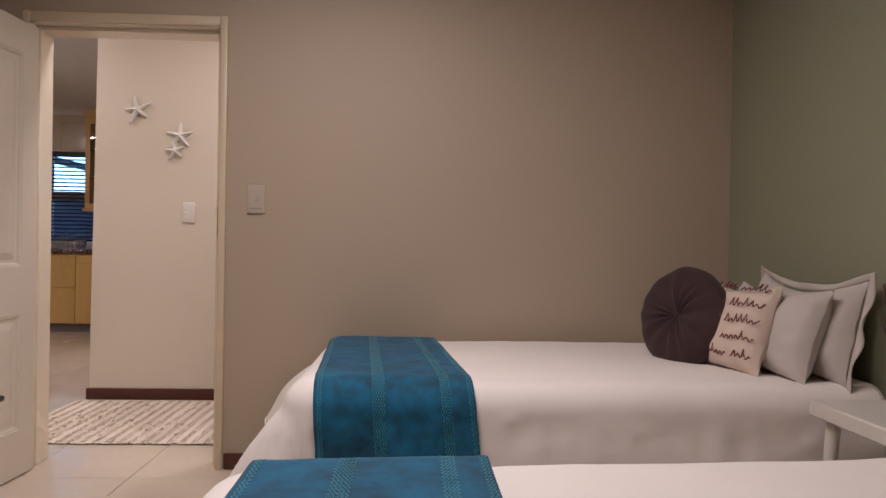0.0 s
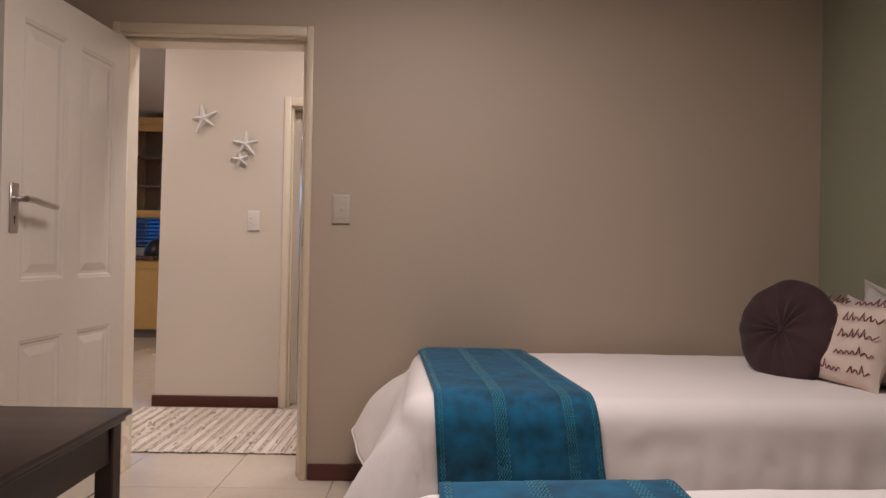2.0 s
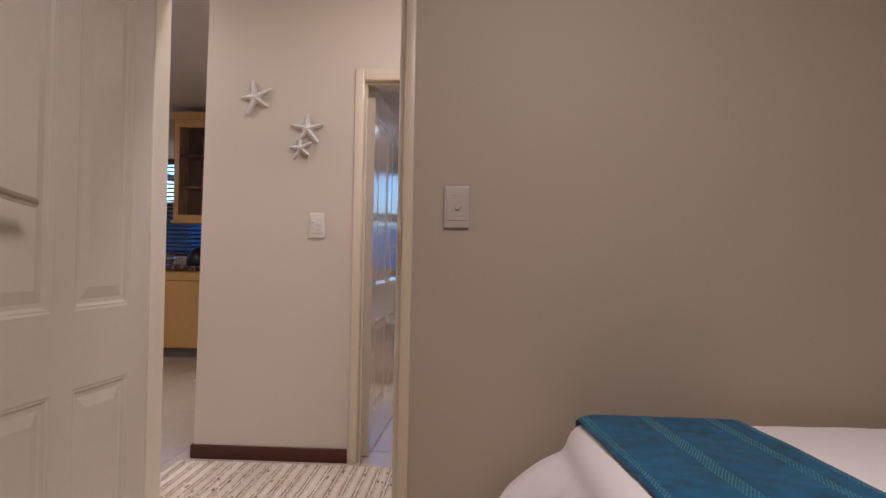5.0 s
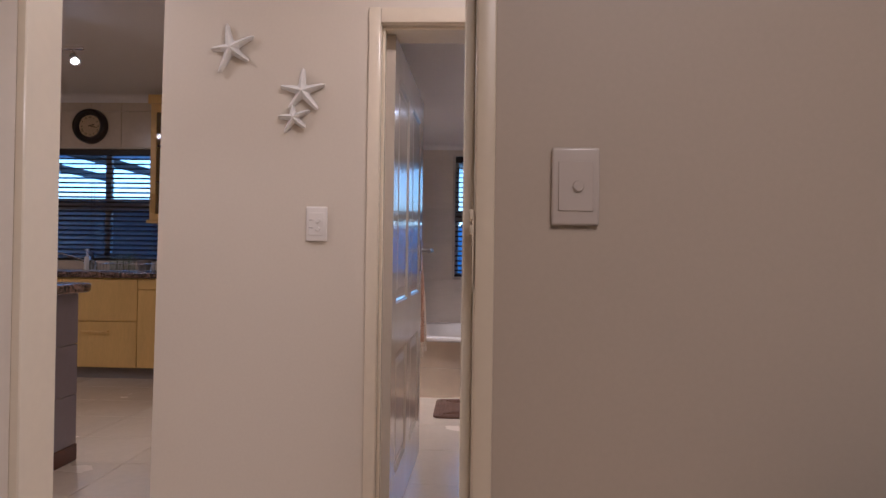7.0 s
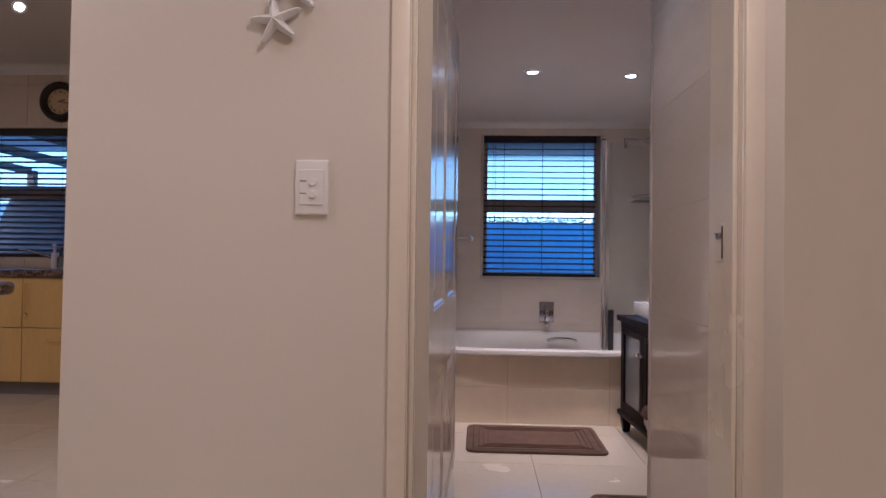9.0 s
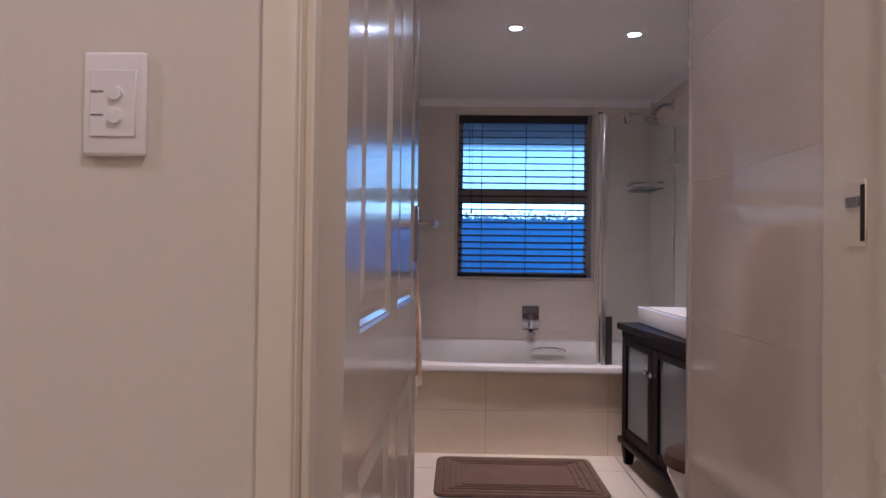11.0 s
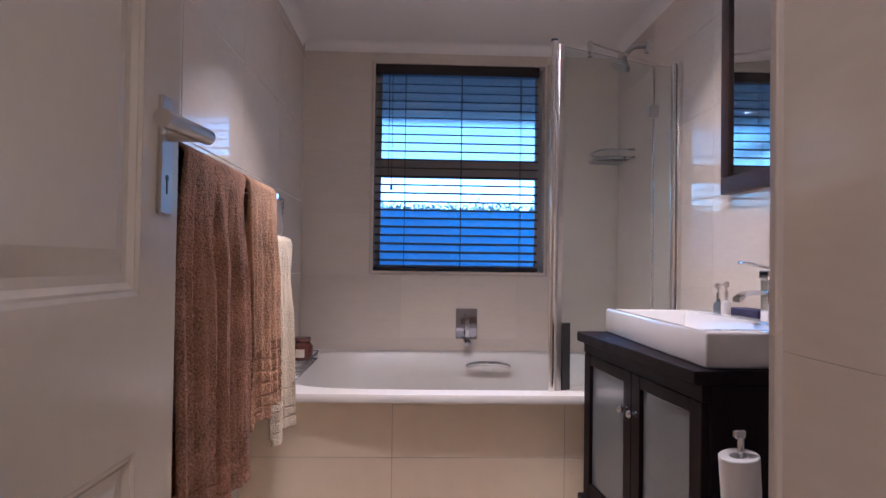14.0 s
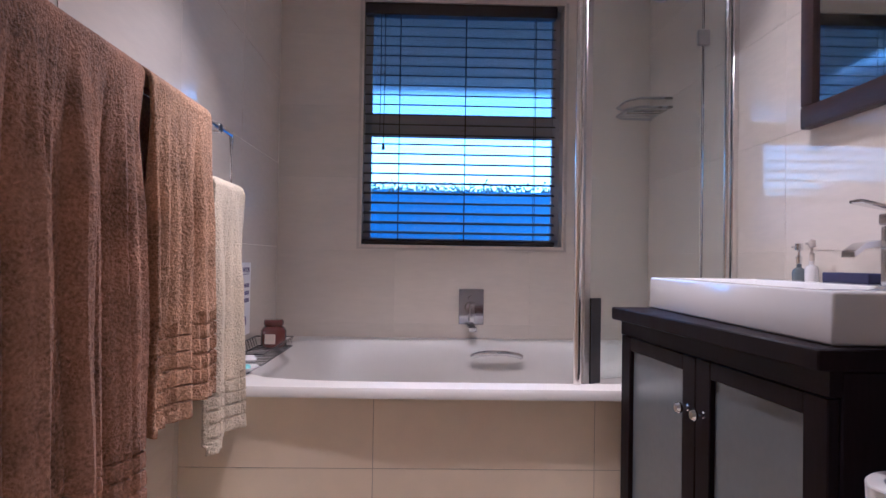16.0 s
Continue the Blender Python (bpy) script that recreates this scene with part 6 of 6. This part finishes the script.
for i in range(3600):
    x, z = -1.9 + 8 * rc.random(), 1.55 + abs(rc.gauss(0, 0.05))
    y = 9.28 + 0.2 * rc.random()
    s, a = 0.010 + 0.016 * rc.random(), rc.random() * 6.28
    q = [(-s, 0, 0), (0, 0, s * 0.5), (s, 0, 0), (0, 0.01, -s * 0.5)]
    ca, sa = math.cos(a), math.sin(a)
    bm.faces.new([bm.verts.new((x + p[0] * ca - p[2] * sa, y + p[1], z + p[0] * sa + p[2] * ca)) for p in q])
part("leaves", bm, M_LEAF, cr, kind="stuff", smooth=False)
solo("roof_eave", bx(-0.75, 5.69, 2.30, 2.6, 8.05, 2.36), M_EAVE, kind="structure", smooth=False)
# covered patio behind the kitchen
pt = thing("patio_roof", "white sheeted patio roof on timber beams behind the kitchen", "patio roof", at=(-4, 7, 2.4))
for i in range(9):
    yy = 5.8 + 0.42 * i
    bm = bx(-7.5, yy, 2.36 + 0.03 * i, -1.2, yy + 0.30, 2.38 + 0.03 * i)
    part("roof_sheet", bm, M_ROOF, pt)
for i in range(6):
    xx = -7.0 + 1.1 * i
    part("beam", bx(xx, 5.75, 2.26, xx + 0.07, 9.6, 2.36), M_BEAM, pt)
for xx in (-6.9, -3.4, -1.3):
    part("post", bx(xx, 9.45, -0.15, xx + 0.1, 9.55, 2.3), M_BEAM, pt)
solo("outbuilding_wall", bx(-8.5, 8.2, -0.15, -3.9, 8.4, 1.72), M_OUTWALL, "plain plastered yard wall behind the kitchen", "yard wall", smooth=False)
# dark slab added for the shadow across the yard wall, edge slanted like it
bm = bx(-5.75, 7.55, -0.15, -3.9, 7.7, 1.78)
for v in bm.verts:
    if v.co.x < -5.0 and v.co.z < 0.5:
        v.co.x -= 0.95
solo("yard_screen", bm, M_SHADEWALL, "dark slab standing in for a slanting shadow behind the kitchen", "yard screen", smooth=False)
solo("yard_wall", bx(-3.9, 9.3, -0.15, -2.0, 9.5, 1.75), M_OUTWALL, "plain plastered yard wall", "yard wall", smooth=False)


# ---- tiles of floors and walls ----
def tile_mesh(w, h, t, axis, material, bevel=0.0006):
    """A thin tile, centred, its face towards the room."""
    a, b = w / 2, h / 2
    bm = B()
    def P(u, v, d):
        return {"z": (u, v, d), "y": (u, -d, v), "x+": (d, u, v), "x-": (-d, u, v)}[axis]
    lo = [bm.verts.new(P(u, v, -t)) for u, v in ((-a, -b), (a, -b), (a, b), (-a, b))]
    mid = [bm.verts.new(P(u, v, -bevel)) for u, v in ((-a, -b), (a, -b), (a, b), (-a, b))]
    top = [bm.verts.new(P(u, v, 0)) for u, v in ((-a + bevel, -b + bevel), (a - bevel, -b + bevel), (a - bevel, b - bevel), (-a + bevel, b - bevel))]
    for p, q in ((lo, mid), (mid, top)):
        for i in range(4):
            j = (i + 1) % 4
            bm.faces.new((p[i], p[j], q[j], q[i]))
    bm.faces.new(top)
    me = done(bm, "tile", False)
    me.materials.append(material)
    return me


TILES = {}


def lay(parent, axis, plane, us, vs, material, skip=(), joint=0.003, t=0.008, wob=0.0):
    """Tiles between the joint lines us and vs on a plane; skip: rectangles left open, round which tiles are cut."""
    def cut(rects):
        out = rects
        for s in skip:
            nxt = []
            for r in out:
                a, b, c, d = r
                if c <= s[0] or a >= s[2] or d <= s[1] or b >= s[3]:
                    nxt.append(r)
                    continue
                if a < s[0]:
                    nxt.append((a, b, s[0], d))
                if c > s[2]:
                    nxt.append((s[2], b, c, d))
                a2, c2 = max(a, s[0]), min(c, s[2])
                if b < s[1]:
                    nxt.append((a2, b, c2, s[1]))
                if d > s[3]:
                    nxt.append((a2, s[3], c2, d))
            out = nxt
        return out
    for i in range(len(us) - 1):
        for k in range(len(vs) - 1):
            for a, b, c, d in cut([(us[i], vs[k], us[i + 1], vs[k + 1])]):
                w, h = round(c - a - joint, 4), round(d - b - joint, 4)
                if w < 0.006 or h < 0.006:
                    continue
                key = (w, h, axis, material.name)
                if key not in TILES:
                    TILES[key] = tile_mesh(w, h, t, axis, material)
                cu, cv = (a + c) / 2, (b + d) / 2
                o = part("tile", TILES[key], material, parent)
                tilt = random.uniform(-wob, wob)
                o.matrix_basis = {"z": pose(cu, cv, plane), "y": pose(cu, plane, cv, tilt, 0, random.uniform(-wob, wob)), "x+": pose(plane, cu, cv, 0, tilt, random.uniform(-wob, wob)),
                                  "x-": pose(plane, cu, cv, 0, tilt, random.uniform(-wob, wob))}[axis]


def steps(lo, hi, start, size):
    s = [lo]
    x = start + math.ceil((lo - start) / size) * size
    while x < hi - 1e-6:
        if x > lo + 1e-3:
            s.append(round(x, 4))
        x += size
    return s + [hi]


random.seed(6)
O = bpy.data.objects
lay(floor_main, "z", 0.0, steps(-2.2, 2.42, -0.33, 0.50), steps(-4.2, YS + 0.22, -0.12, 0.50), M_FLOOR)
lay(floor_main, "z", 0.0, steps(-6.5, -0.86, -0.33, 0.50), steps(YS + 0.22, 5.3, -0.12, 0.50), M_FLOOR)
lay(floor_bath, "z", 0.0, steps(XL, XR, 0.115, 0.595), steps(YS + 0.23, YW, 3.37, 0.595), M_FLOOR, t=0.005)
ROWS = [0.0, 0.19, 0.545, 0.90, 1.252, 1.604, 1.956, HB]
lay(O["wall_bathroom_window"], "y", YW, steps(XL, XR, 0.01, 0.66), ROWS, M_TILE, skip=((WX0, WZ0, WX1, WZ1),), joint=0.0007, t=0.0018, wob=0.05)
lay(O["wall_bathroom_towel"], "x+", XL, steps(YS + 0.23, YW, 4.185, 0.66), [0, 0.10, 0.505, 0.91, 1.315, 1.72, 2.125, HB], M_TILE, joint=0.003, t=0.0018, wob=0.22)
lay(O["wall_bathroom_basin"], "x-", XR, steps(2.28, YW, 4.235, 0.66), ROWS, M_TILE, joint=0.0009, t=0.0018, wob=0.06)
lay(O["wall_bathroom_nib"], "x-", 0.447, [YS + 0.235, 2.276], ROWS, M_TILE, joint=0.0002, t=0.0018, wob=0.0)
lay(O["bath_front_panel"], "y", BY0, [XL, 0.012, 0.672, XR], [0.0, 0.237, BZ - 0.022], M_APRON, joint=0.0016, t=0.0018)
lay(O["wall_kitchen_window"], "y", KY, steps(-6.5, -0.86, -3.42, 0.30), [0.95, 1.25, 1.55, 1.85, 2.148, 2.50, H], M_KTILE, skip=((KX0, KZ0, KX1, KZ1),), joint=0.004)
lay(isl, "x+", IX1, [IY0, 2.21, IY1], [0.09, 0.36, 0.63, 0.915], M_ISL, joint=0.004)
lay(isl, "y", IY0, steps(-4.6, IX1, IX1, 0.30), [0.09, 0.36, 0.63, 0.915], M_ISL, joint=0.004)
part("corner_trim", bx(0.440, 2.271, 0, 0.452, 2.285, HB, 0.002), M_PLASTIC, O["wall_bathroom_nib"])
